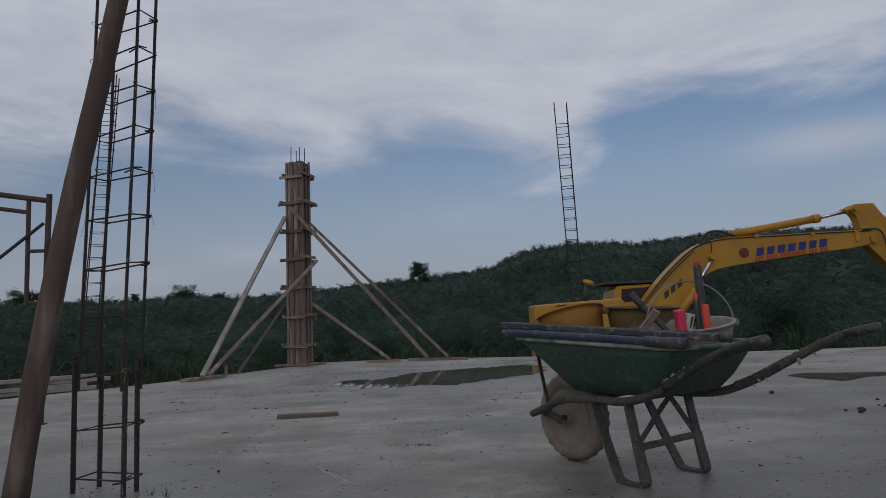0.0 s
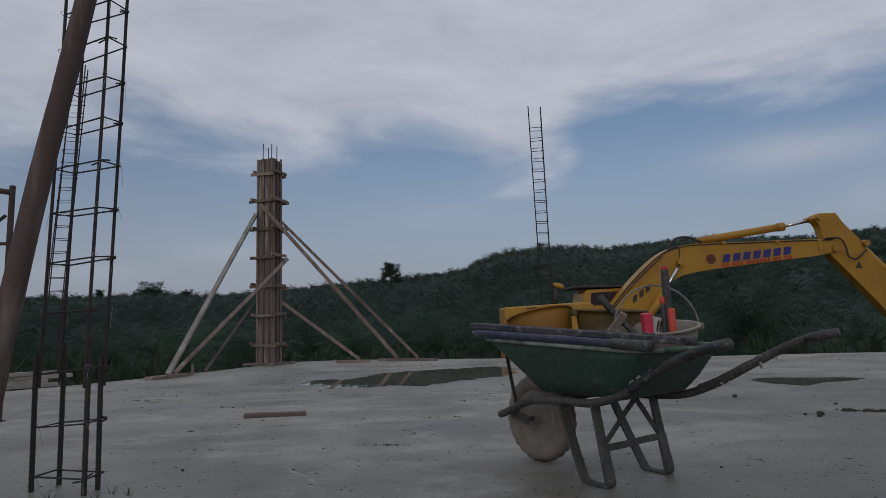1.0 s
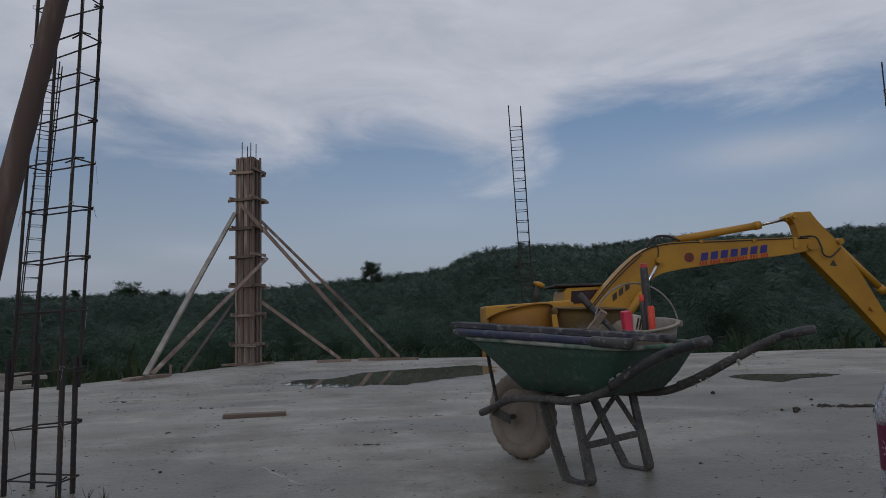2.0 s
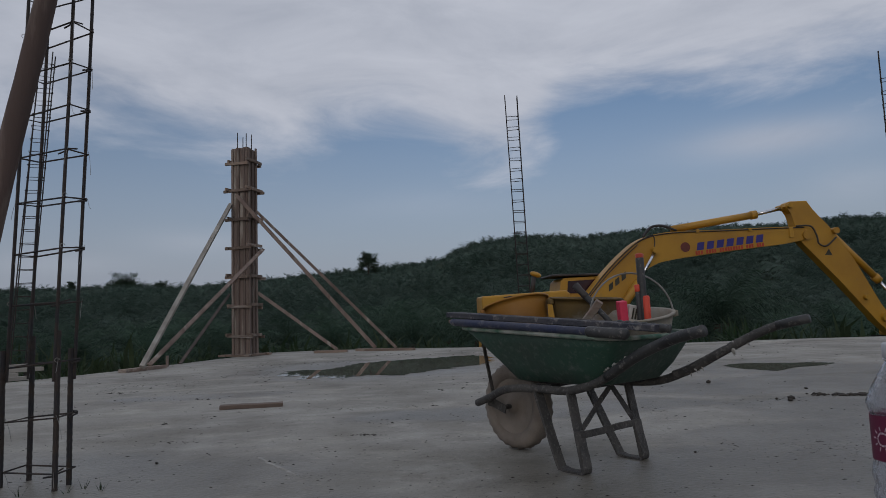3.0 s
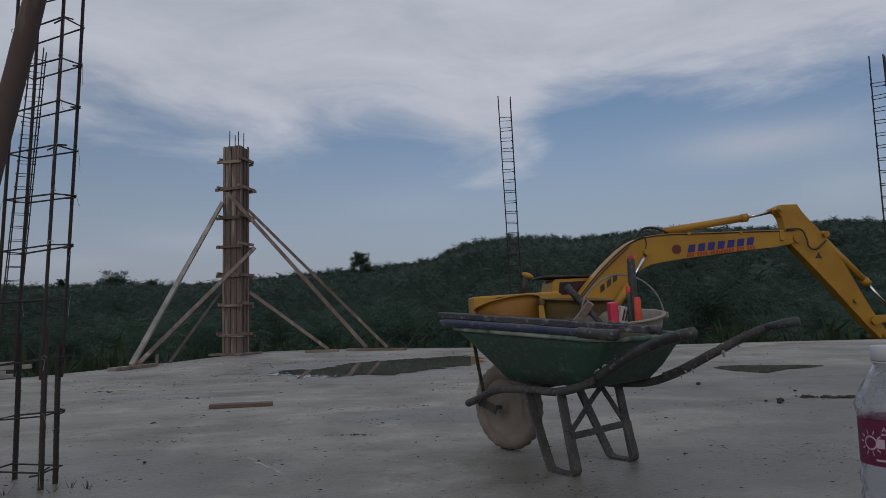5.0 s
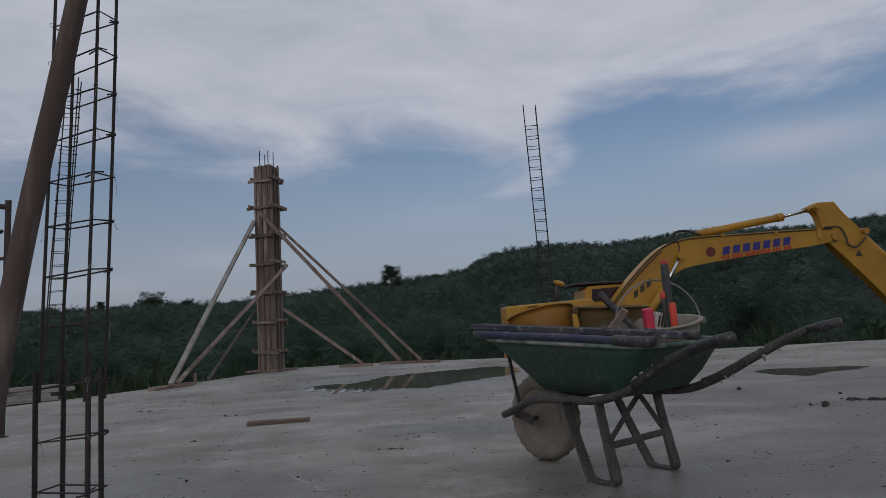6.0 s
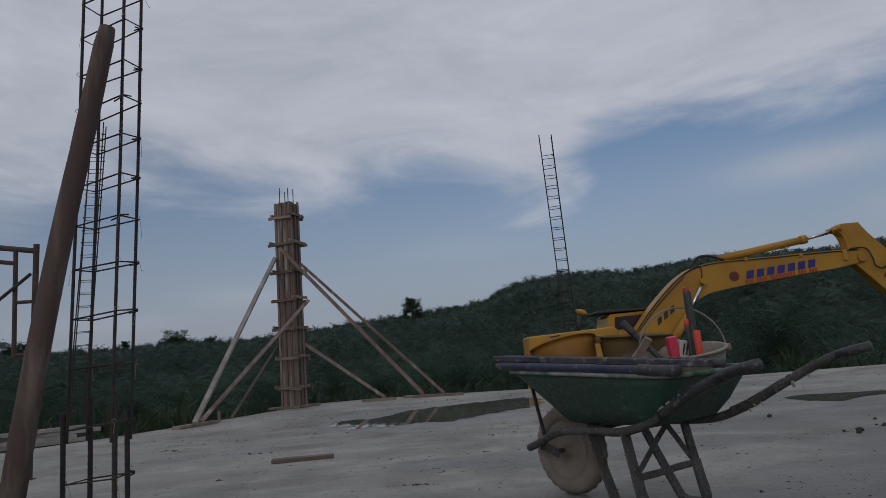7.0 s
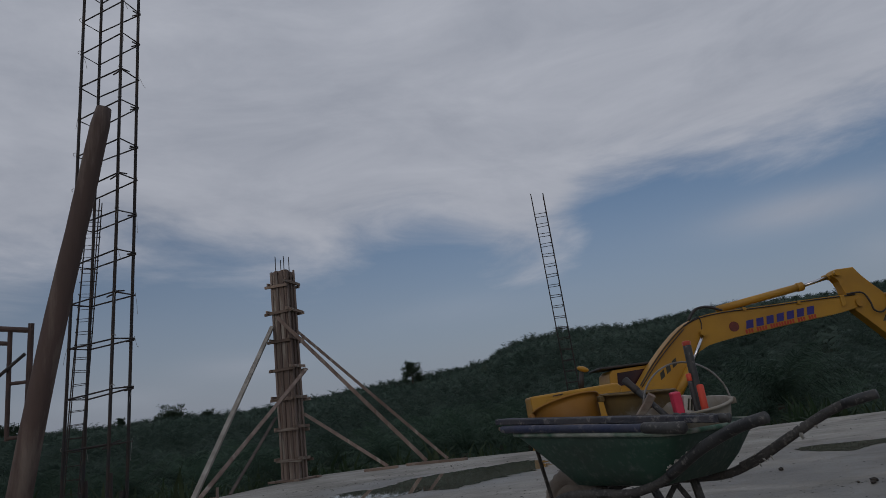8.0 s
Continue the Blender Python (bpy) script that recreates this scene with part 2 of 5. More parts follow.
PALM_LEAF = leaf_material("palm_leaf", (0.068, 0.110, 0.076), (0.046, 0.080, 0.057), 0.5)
# distant leaves: paler and bluer, with the aerial haze put into the colour
PALM_HAZED = leaf_material("palm_leaf_hazed", (0.086, 0.124, 0.100), (0.044, 0.074, 0.056), 0.06)
TREE_LEAF = leaf_material("tree_leaf", (0.045, 0.07, 0.042), (0.028, 0.046, 0.028), 0.4)
GRASS = leaf_material("grass_blade", (0.032, 0.058, 0.028), (0.048, 0.066, 0.032), 0.3)
TRUNK = material("palm_trunk", (0.07, 0.052, 0.038), 0.95, second=(0.035, 0.028, 0.02), scale=6, bump=0.9, bump_scale=14)


def wet_and_darker(m, spots_at):
    """Darker, smoother concrete round the given spots, mostly where rain water has soaked in."""
    nt, ns = m.node_tree.links, m.node_tree.nodes
    b = ns["Principled BSDF"]
    tc = ns.new("ShaderNodeTexCoord")
    warp = ns.new("ShaderNodeTexNoise")
    warp.inputs["Scale"].default_value, warp.inputs["Detail"].default_value = 1.6, 6.0
    nt.new(tc.outputs["Object"], warp.inputs["Vector"])
    total = None
    for x, y, rx, ry in spots_at:
        mp = ns.new("ShaderNodeMapping")
        mp.vector_type = "TEXTURE"
        mp.inputs["Location"].default_value, mp.inputs["Scale"].default_value = (x, y, 0), (rx, ry, 1)
        nt.new(tc.outputs["Object"], mp.inputs[0])
        ln = ns.new("ShaderNodeVectorMath")
        ln.operation = "LENGTH"
        nt.new(mp.outputs[0], ln.inputs[0])
        ad = ns.new("ShaderNodeMath")
        ad.operation = "ADD"
        nt.new(ln.outputs["Value"], ad.inputs[0])
        nt.new(warp.outputs["Fac"], ad.inputs[1])
        rg = ns.new("ShaderNodeMapRange")
        rg.inputs["From Min"].default_value, rg.inputs["From Max"].default_value = 1.75, 1.35
        nt.new(ad.outputs[0], rg.inputs["Value"])
        if total is None:
            total = rg.outputs[0]
        else:
            mx = ns.new("ShaderNodeMath")
            mx.operation = "MAXIMUM"
            nt.new(total, mx.inputs[0])
            nt.new(rg.outputs[0], mx.inputs[1])
            total = mx.outputs[0]
    old = b.inputs["Base Color"].links[0].from_socket
    mix = ns.new("ShaderNodeMixRGB")
    mix.blend_type = "MULTIPLY"
    mix.inputs[2].default_value = (0.62, 0.6, 0.57, 1)
    nt.new(total, mix.inputs[0])
    nt.new(old, mix.inputs[1])
    nt.new(mix.outputs[0], b.inputs["Base Color"])
    rough_old = b.inputs["Roughness"].links[0].from_socket
    mr = ns.new("ShaderNodeMix")
    nt.new(total, mr.inputs[0])
    nt.new(rough_old, mr.inputs[2])
    mr.inputs[3].default_value = 0.42
    nt.new(mr.outputs[0], b.inputs["Roughness"])


def speckle(m):
    """Fine pits, grains and drag marks in the trowelled surface."""
    nt, ns = m.node_tree.links, m.node_tree.nodes
    b = ns["Principled BSDF"]
    tc = ns.new("ShaderNodeTexCoord")
    out = b.inputs["Base Color"].links[0].from_socket
    for size, low_at, high_at, tone, squash in ((60.0, 0.60, 0.70, 0.45, 1.0), (21.0, 0.60, 0.70, 0.60, 0.9), (5.0, 0.50, 0.72, 0.80, 0.7), (1.2, 0.48, 0.68, 0.70, 0.7), (26.0, 0.58, 0.70, 1.30, 0.9), (2.6, 0.54, 0.70, 1.22, 0.6)):
        mp = ns.new("ShaderNodeMapping")
        mp.inputs["Scale"].default_value, mp.inputs["Rotation"].default_value = (squash, 1, 1), (0, 0, radians(12))
        nt.new(tc.outputs["Object"], mp.inputs[0])
        n = ns.new("ShaderNodeTexNoise")
        n.inputs["Scale"].default_value, n.inputs["Detail"].default_value, n.inputs["Roughness"].default_value = size, 5.0, 0.6
        nt.new(mp.outputs[0], n.inputs["Vector"])
        r = ns.new("ShaderNodeMapRange")
        r.inputs["From Min"].default_value, r.inputs["From Max"].default_value = low_at, high_at
        nt.new(n.outputs["Fac"], r.inputs["Value"])
        mix = ns.new("ShaderNodeMixRGB")
        mix.blend_type = "MULTIPLY"
        mix.inputs[2].default_value = (tone, tone * 0.985, tone * 0.965, 1)
        nt.new(r.outputs[0], mix.inputs[0])
        nt.new(out, mix.inputs[1])
        out = mix.outputs[0]
    nt.new(out, b.inputs["Base Color"])


speckle(CONCRETE)
PALE_CONCRETE = material("pale_concrete", (0.335, 0.32, 0.288), 0.8, second=(0.255, 0.243, 0.218), scale=1.6, detail=10, bump=0.4, bump_scale=40)
speckle(PALE_CONCRETE)
# the spot at (-1.6, 1.7) just makes the near left darker and smoother
wet_and_darker(CONCRETE, [(1.6, 1.45, 1.1, 0.55), (2.5, 2.15, 0.9, 0.4), (-0.6, 1.2, 0.7, 0.4), (-1.6, 1.7, 1.3, 0.9), (0.1, 8.0, 1.9, 1.8), (4.0, 5.6, 1.0, 0.9), (2.8, 2.8, 0.8, 0.7), (1.0, 3.4, 1.2, 0.35), (3.2, 4.2, 1.3, 0.7), (2.7, 1.3, 1.4, 0.7), (-1.6, 5.2, 0.9, 0.25)])


# ---- building blocks ----
def part(name, bm, mat, parent=None, label="", smooth=False):
    """One mesh object from a bmesh, under a thing or a part."""
    me = bpy.data.meshes.new(name)
    bmesh.ops.recalc_face_normals(bm, faces=bm.faces)
    bm.to_mesh(me)
    bm.free()
    me.materials.append(mat)
    if smooth:
        me.shade_smooth()
    ob = new(name, me)
    if parent is not None:
        ob.parent = parent
    if label:
        tagged(ob, label)
    return ob


def same_part(ob, name, parent, m):
    """Another part on the same mesh."""
    o = new(name, ob.data)
    o.parent = parent
    o.matrix_basis = m
    return o


def thing(name, label, category, m=None, group="", kind=""):
    e = new(name)
    e.empty_display_size = 0.1
    if m is not None:
        e.matrix_basis = m
    return tagged(e, label, category, group, kind)


def loft(bm, rings, caps=True, closed=True):
    """Joins rings of equal length into a skin."""
    made = [[bm.verts.new(p) for p in ring] for ring in rings]
    n = len(made[0])
    for a, b in zip(made, made[1:]):
        for i in range(n if closed else n - 1):
            j = (i + 1) % n
            bm.faces.new((a[i], a[j], b[j], b[i]))
    if caps and n > 2:
        bm.faces.new(made[0][::-1])
        bm.faces.new(made[-1])
    return made


def sweep(bm, points, radius, sides=8, caps=True):
    """A round bar along points; radius may be one number or one a point."""
    pts = [Vector(p) for p in points]
    radii = radius if isinstance(radius, (list, tuple)) else [radius] * len(pts)
    rings = []
    side = None
    for i, p in enumerate(pts):
        ahead = (pts[min(i + 1, len(pts) - 1)] - pts[max(i - 1, 0)]).normalized()
        if side is None:
            side = ahead.orthogonal().normalized()
        side = (side - ahead * side.dot(ahead)).normalized()
        other = ahead.cross(side)
        rings.append([p + radii[i] * (side * math.cos(2 * math.pi * k / sides) + other * math.sin(2 * math.pi * k / sides)) for k in range(sides)])
    loft(bm, rings, caps)
    return bm


def board(bm, p, q, width, thick, up_hint=(0, 0, 1), worn=0.003):
    """A sawn board from p to q with slightly broken edges; width lies across up_hint."""
    p, q = Vector(p), Vector(q)
    ahead = (q - p).normalized()
    side = ahead.cross(Vector(up_hint))
    side = side.normalized() if side.length > 1e-6 else ahead.orthogonal().normalized()
    top = side.cross(ahead).normalized()
    w, t, c = width / 2, thick / 2, worn
    outline = [(-w + c, -t), (w - c, -t), (w, -t + c), (w, t - c), (w - c, t), (-w + c, t), (-w, t - c), (-w, -t + c)]
    n = 3
    rings = []
    for i in range(n + 1):
        s = i / n
        wob = side * random.uniform(-0.002, 0.002) + top * random.uniform(-0.002, 0.002)
        rings.append([p.lerp(q, s) + wob + side * a + top * b for a, b in outline])
    loft(bm, rings)
    return bm


def block(bm, center, size, bevel=0.0, turn=None):
    """A box with broken edges."""
    m = Matrix.Translation(center) @ (turn or Matrix()) @ Matrix.Diagonal((*size, 1))
    made = bmesh.ops.create_cube(bm, size=1.0, matrix=m)["verts"]
    if bevel:
        edges = list({e for v in made for e in v.link_edges})
        bmesh.ops.bevel(bm, geom=edges, offset=bevel, segments=2, affect="EDGES", profile=0.5)
    return bm


def turned(bm, profile, sides=32, center=(0, 0, 0)):
    """A body of revolution round z from (radius, height) pairs."""
    c = Vector(center)
    rings = [[c + Vector((r * math.cos(2 * math.pi * k / sides), r * math.sin(2 * math.pi * k / sides), z)) for k in range(sides)] for r, z in profile]
    loft(bm, rings, caps=False)
    return bm


def plate(bm, outline, y0, y1):
    """A flat shape in x and z with thickness along y."""
    loft(bm, [[Vector((x, y0, z)) for x, z in outline], [Vector((x, y1, z)) for x, z in outline]])
    return bm


def smooth_line(points, steps=6):
    """A rounded line through a few points."""
    pts = [Vector(p) for p in points]
    out = []
    for i in range(len(pts) - 1):
        a, b, c, d = pts[max(i - 1, 0)], pts[i], pts[i + 1], pts[min(i + 2, len(pts) - 1)]
        for k in range(steps):
            t = k / steps
            out.append(0.5 * ((2 * b) + (c - a) * t + (2 * a - 5 * b + 4 * c - d) * t * t + (3 * b - 3 * c + d - a) * t ** 3))
    out.append(pts[-1])
    return out


# ---- ground, hills ----
SKY_AZ = (-180, -60, -32, -28.5, -23, -20, -16.6, -13.5, -9.4, -5.2, -1.9, 1.9, 5.3, 6.7, 9.1, 11.5, 15, 17, 20.4, 24.6, 28.5, 32, 36, 40, 60, 180)
SKY_EL = (3.0, 3.1, 3.25, 3.05, 3.25, 3.45, 3.25, 3.4, 3.65, 4.05, 4.2, 4.55, 4.9, 5.7, 6.25, 6.5, 6.45, 6.2, 6.45, 6.6, 6.35, 6.2, 6.4, 5.9, 4.5, 3.0)
RIDGE = 260.0
EYE = Vector((-0.03, -1.06, 0.62))


def step(a, b, x):
    t = min(max((x - a) / (b - a), 0), 1)
    return t * t * (3 - 2 * t)


def canopy(az):
    """Height of the tree tops on the ridge in that direction."""
    return EYE.z + RIDGE * math.tan(radians(float(np.interp(az, SKY_AZ, SKY_EL))))


def ground_z(x, y):
    dx, dy = x - EYE.x, y - EYE.y
    r, az = math.hypot(dx, dy), math.degrees(math.atan2(dx, dy))
    top = canopy(az) - 2.9
    z = -1.42 - 2.4 * step(21, 48, r) + (top + 3.82) * step(48, RIDGE, r) - 6 * step(RIDGE + 10, 500, r)
    if r > 25:
        z += 0.8 * noise.noise((x / 30, y / 30, 0.3)) * step(25, 60, r)
    return z + 0.06 * noise.noise((x / 1.5, y / 1.5, 2.0))


bm = bmesh.new()
radii = [0.5, 4, 8, 11, 14, 17, 20, 24, 29, 35, 43, 52, 64, 78, 95, 115, 140, 170, 200, 230, 250, 262, 275, 300, 350, 450, 700, 1200, 2500]
loft(bm, [[Vector((r * math.sin(2 * math.pi * k / 96), EYE.y + r * math.cos(2 * math.pi * k / 96), 0)) for k in range(96)] for r in radii], caps=False)
bm.faces.new(list(bm.verts)[:96])
for v in bm.verts:
    v.co.z = ground_z(v.co.x, v.co.y)
tagged(part("ground", bm, EARTH, smooth=True), "earthy overgrown ground falling away behind the slab and rising to low hills", "ground", kind="structure")

# ---- slab ----
SLAB = [(-12.0, -9.0), (15.0, -9.0), (15.0, 8.6), (11.5, 9.7), (9.2, 10.42), (7.8, 10.72), (5.4, 10.95), (3.6, 11.92), (2.0, 12.76), (0.4, 13.5), (-1.2, 14.22), (-2.35, 14.0), (-2.92, 12.4), (-3.42, 10.9), (-3.82, 9.78), (-4.4, 8.55), (-5.2, 7.25), (-7.5, 3.8), (-12.0, -3.0)]
bm = bmesh.new()
loft(bm, [[Vector((x, y, -0.32)) for x, y in SLAB], [Vector((x, y, -0.012)) for x, y in SLAB], [Vector((x * 0.9985, y * 0.9985, 0)) for x, y in SLAB]])
tagged(part("concrete_slab", bm, CONCRETE), "grey poured concrete floor slab with damp patches and grit", "slab", kind="structure")
bm = bmesh.new()
FOOT = [(-11.6, -8.6), (14.6, -8.6), (14.6, 8.2), (7.6, 10.3), (5.2, 10.5), (0.2, 13.0), (-1.3, 13.6), (-2.1, 13.4), (-3.3, 10.1), (-4.6, 7.4), (-11.6, -3.2)]
loft(bm, [[Vector((x, y, -2.4)) for x, y in FOOT], [Vector((x, y, -0.316)) for x, y in FOOT]])
tagged(part("foundation", bm, CONCRETE), "grey concrete foundation under the floor slab", "foundation", kind="structure")


MARGIN = [(2.6, 12.42), (3.6, 11.9), (5.4, 10.93), (7.8, 10.70), (9.2, 10.40), (11.5, 9.68), (14.9, 8.6)]
bm = bmesh.new()
loft(bm, [[Vector((x, y, -0.002)), Vector((x, y, 0.016)), Vector((x - 0.05, y - 0.75 - 0.12 * math.sin(x * 2.1), 0.014)), Vector((x - 0.05, y - 0.79 - 0.12 * math.sin(x * 2.1), -0.002))] for x, y in MARGIN])
tagged(part("slab_margin", bm, PALE_CONCRETE), "paler strip of later concrete along the slab edge", "slab edge", kind="structure")


def puddle(points, seed, label):
    """A thin sheet of water with a ragged edge round a few given corners."""
    bm = bmesh.new()
    line = smooth_line([(x, y, 0) for x, y in points] + [(*points[0], 0)], 16)[:-1]
    mid = sum(line, Vector()) / len(line)
    ring = []
    for p in line:
        k = 1 + 0.10 * noise.noise((p.x * 3.1 + seed, p.y * 3.1, 0)) + 0.12 * noise.noise((p.x * 8 + seed, p.y * 8, 3)) + 0.07 * noise.noise((p.x * 22 + seed, p.y * 22, 7))
        q = mid + (p - mid) * k
        ring.append(bm.verts.new((q.x, q.y, 0.003)))
    bm.faces.new(ring)
    return tagged(part("puddle", bm, WATER), label, "puddle", kind="structure")


puddle([(-1.32, 7.5), (-1.02, 8.05), (-0.78, 8.0), (-0.25, 9.05), (0.3, 9.45), (1.0, 9.75), (1.53, 9.8), (1.52, 8.6), (1.3, 7.9), (0.45, 6.95), (0.1, 6.62), (-0.18, 6.72), (-0.47, 6.6), (-0.66, 6.78), (-0.85, 6.62), (-1.05, 6.95)], 4.2, "shallow rain puddle mirroring the palms and the sky on the slab")
puddle([(3.58, 5.95), (3.85, 6.2), (4.25, 6.08), (4.7, 5.86), (4.5, 5.62), (4.1, 5.5), (3.74, 5.22), (3.62, 5.5)], 9.1, "thin rain puddle on the slab")


# ---- column formwork with its braces ----
def formwork():
    m = pose(-2.72, 12.95, 0.0, 0, 0, -21)
    col = thing("column_formwork", "tall brown timber column formwork box with clamped battens", "formwork", m)
    h, w = 4.22, 0.168
    for face in range(4):
        rot = Matrix.Rotation(radians(90 * face), 4, "Z")
        for i, off in enumerate((-0.129, -0.043, 0.043, 0.129)):
            bm = bmesh.new()
            top = h - random.uniform(0, 0.05)
            board(bm, rot @ Vector((off, -w, 0.0)), rot @ Vector((off, -w, top)), 0.084, 0.024, rot @ Vector((0, 1, 0)))
            part("plank", bm, TIMBER, col)
        for off in (-0.15, -0.02, 0.11):
            bm = bmesh.new()
            board(bm, rot @ Vector((off, -w - 0.028, 0.02)), rot @ Vector((off, -w - 0.028, h - random.uniform(0.0, 0.08))), 0.045, 0.03, rot @ Vector((0, 1, 0)))
            part("stud", bm, TIMBER, col)
    for i in range(7):
        z = 0.40 + i * 0.582
        for face in range(4):
            rot = Matrix.Rotation(radians(90 * face), 4, "Z")
            zz = z + (0.03 if face % 2 else -0.02) + random.uniform(-0.02, 0.02)
            a, b = -0.27 + random.uniform(-0.06, 0.03), 0.25 + random.uniform(-0.03, 0.07)
            bm = bmesh.new()
            board(bm, rot @ Vector((a, -w - 0.062, zz)), rot @ Vector((b, -w - 0.062, zz + random.uniform(-0.02, 0.02))), 0.035, 0.058)
            part("batten", bm, TIMBER_LONG, col)
    for face in range(4):
        rot = Matrix.Rotation(radians(90 * face), 4, "Z")
        bm = bmesh.new()
        board(bm, rot @ Vector((-0.40, -w - 0.11, 0.022)), rot @ Vector((0.36, -w - 0.11, 0.022)), 0.11, 0.04)
        part("base_batten", bm, TIMBER_LONG, col)
    for x, y, z in ((-0.10, -0.10, 4.53), (0.10, -0.10, 4.50), (0.10, 0.10, 4.52), (-0.10, 0.10, 4.49)):
        bm = bmesh.new()
        sweep(bm, [(x, y, 3.4), (x + 0.01, y, z)], 0.009, 6)
        part("reinforcing_bar", bm, REBAR, col, "dark steel bar standing out of the box")


formwork()


def brace(p, q, width, thick, mat, label, hint):
    bm = bmesh.new()
    p, q = Vector(p), Vector(q)
    board(bm, (0, 0, 0), q - p, width, thick, hint)
    ob = part("brace", bm, mat, None, label)
    ob.location = p
    return tagged(ob, label, "brace", "braces of the column formwork")


brace((-3.478, 9.27, 0.06), (-2.965, 12.8, 3.03), 0.072, 0.06, PALE_TIMBER, "pale round-edged timber prop leaning on the column formwork", (0, 1, 0))
brace((-3.506, 9.665, 0.06), (-2.30, 12.62, 2.09), 0.064, 0.035, TIMBER, "brown sawn timber prop crossing the column formwork", (0, 1, 0))
brace((-3.387, 10.84, 0.0), (-2.997, 12.85, 1.235), 0.05, 0.03, DARK_TIMBER, "thin dark timber prop behind the longer ones", (0, 1, 0))
brace((-0.14, 12.99, 0.06), (-2.83, 12.66, 3.20), 0.074, 0.045, TIMBER, "long brown timber prop nailed high on the column formwork", (0, 1, 0))
brace((0.276, 12.70, 0.06), (-2.436, 12.70, 2.857), 0.058, 0.045, TIMBER, "slimmer brown timber prop beside the long one", (0, 1, 0))
brace((-0.90, 12.85, 0.06), (-2.438, 12.80, 1.24), 0.062, 0.04, TIMBER, "short low timber prop of the column formwork", (0, 1, 0))


def lying_board(p, q, width, thick, mat, label, category="plank", group=""):
    bm = bmesh.new()
    p, q = Vector(p), Vector(q)
    board(bm, Vector((0, 0, thick / 2)), q - p + Vector((0, 0, thick / 2)), width, thick)
    ob = part("plank", bm, mat)
    ob.location = p
    return tagged(ob, label, category, group)


lying_board((-1.225, 4.20, 0.0), (-0.775, 4.25, 0.0), 0.10, 0.029, TIMBER_LONG, "short brown timber offcut lying on the slab")
lying_board((-3.66, 9.02, 0.0), (-3.36, 9.86, 0.0), 0.13, 0.05, TIMBER_LONG, "short timber sole board under the prop feet")
lying_board((-1.36, 12.92, 0.0), (-0.70, 12.84, 0.0), 0.13, 0.05, TIMBER_LONG, "brown timber sole board under a low prop")
lying_board((-0.52, 13.14, 0.0), (0.62, 12.50, 0.0), 0.13, 0.05, TIMBER_LONG, "long brown timber sole board under two props")
bm = bmesh.new()
board(bm, (0, 0, 0), (0, 0, 0.17), 0.04, 0.04, (0, 1, 0))
ob = tagged(part("stake", bm, TIMBER), "small timber stake holding the sole board", "stake")
ob.location = (-3.40, 10.2, 0)
for i, (p, q, w) in enumerate([((-6.6, 6.35), (-4.62, 8.42), 0.12), ((-6.5, 6.3), (-4.75, 8.36), 0.14), ((-6.7, 6.5), (-4.55, 8.62), 0.12), ((-6.0, 6.85), (-4.70, 8.5), 0.10)]):
    lying_board((*p, 0.052 * i), (*q, 0.052 * i), w, 0.05, PALE_TIMBER, "weathered grey board stacked along the slab edge", group="boards along the slab edge")


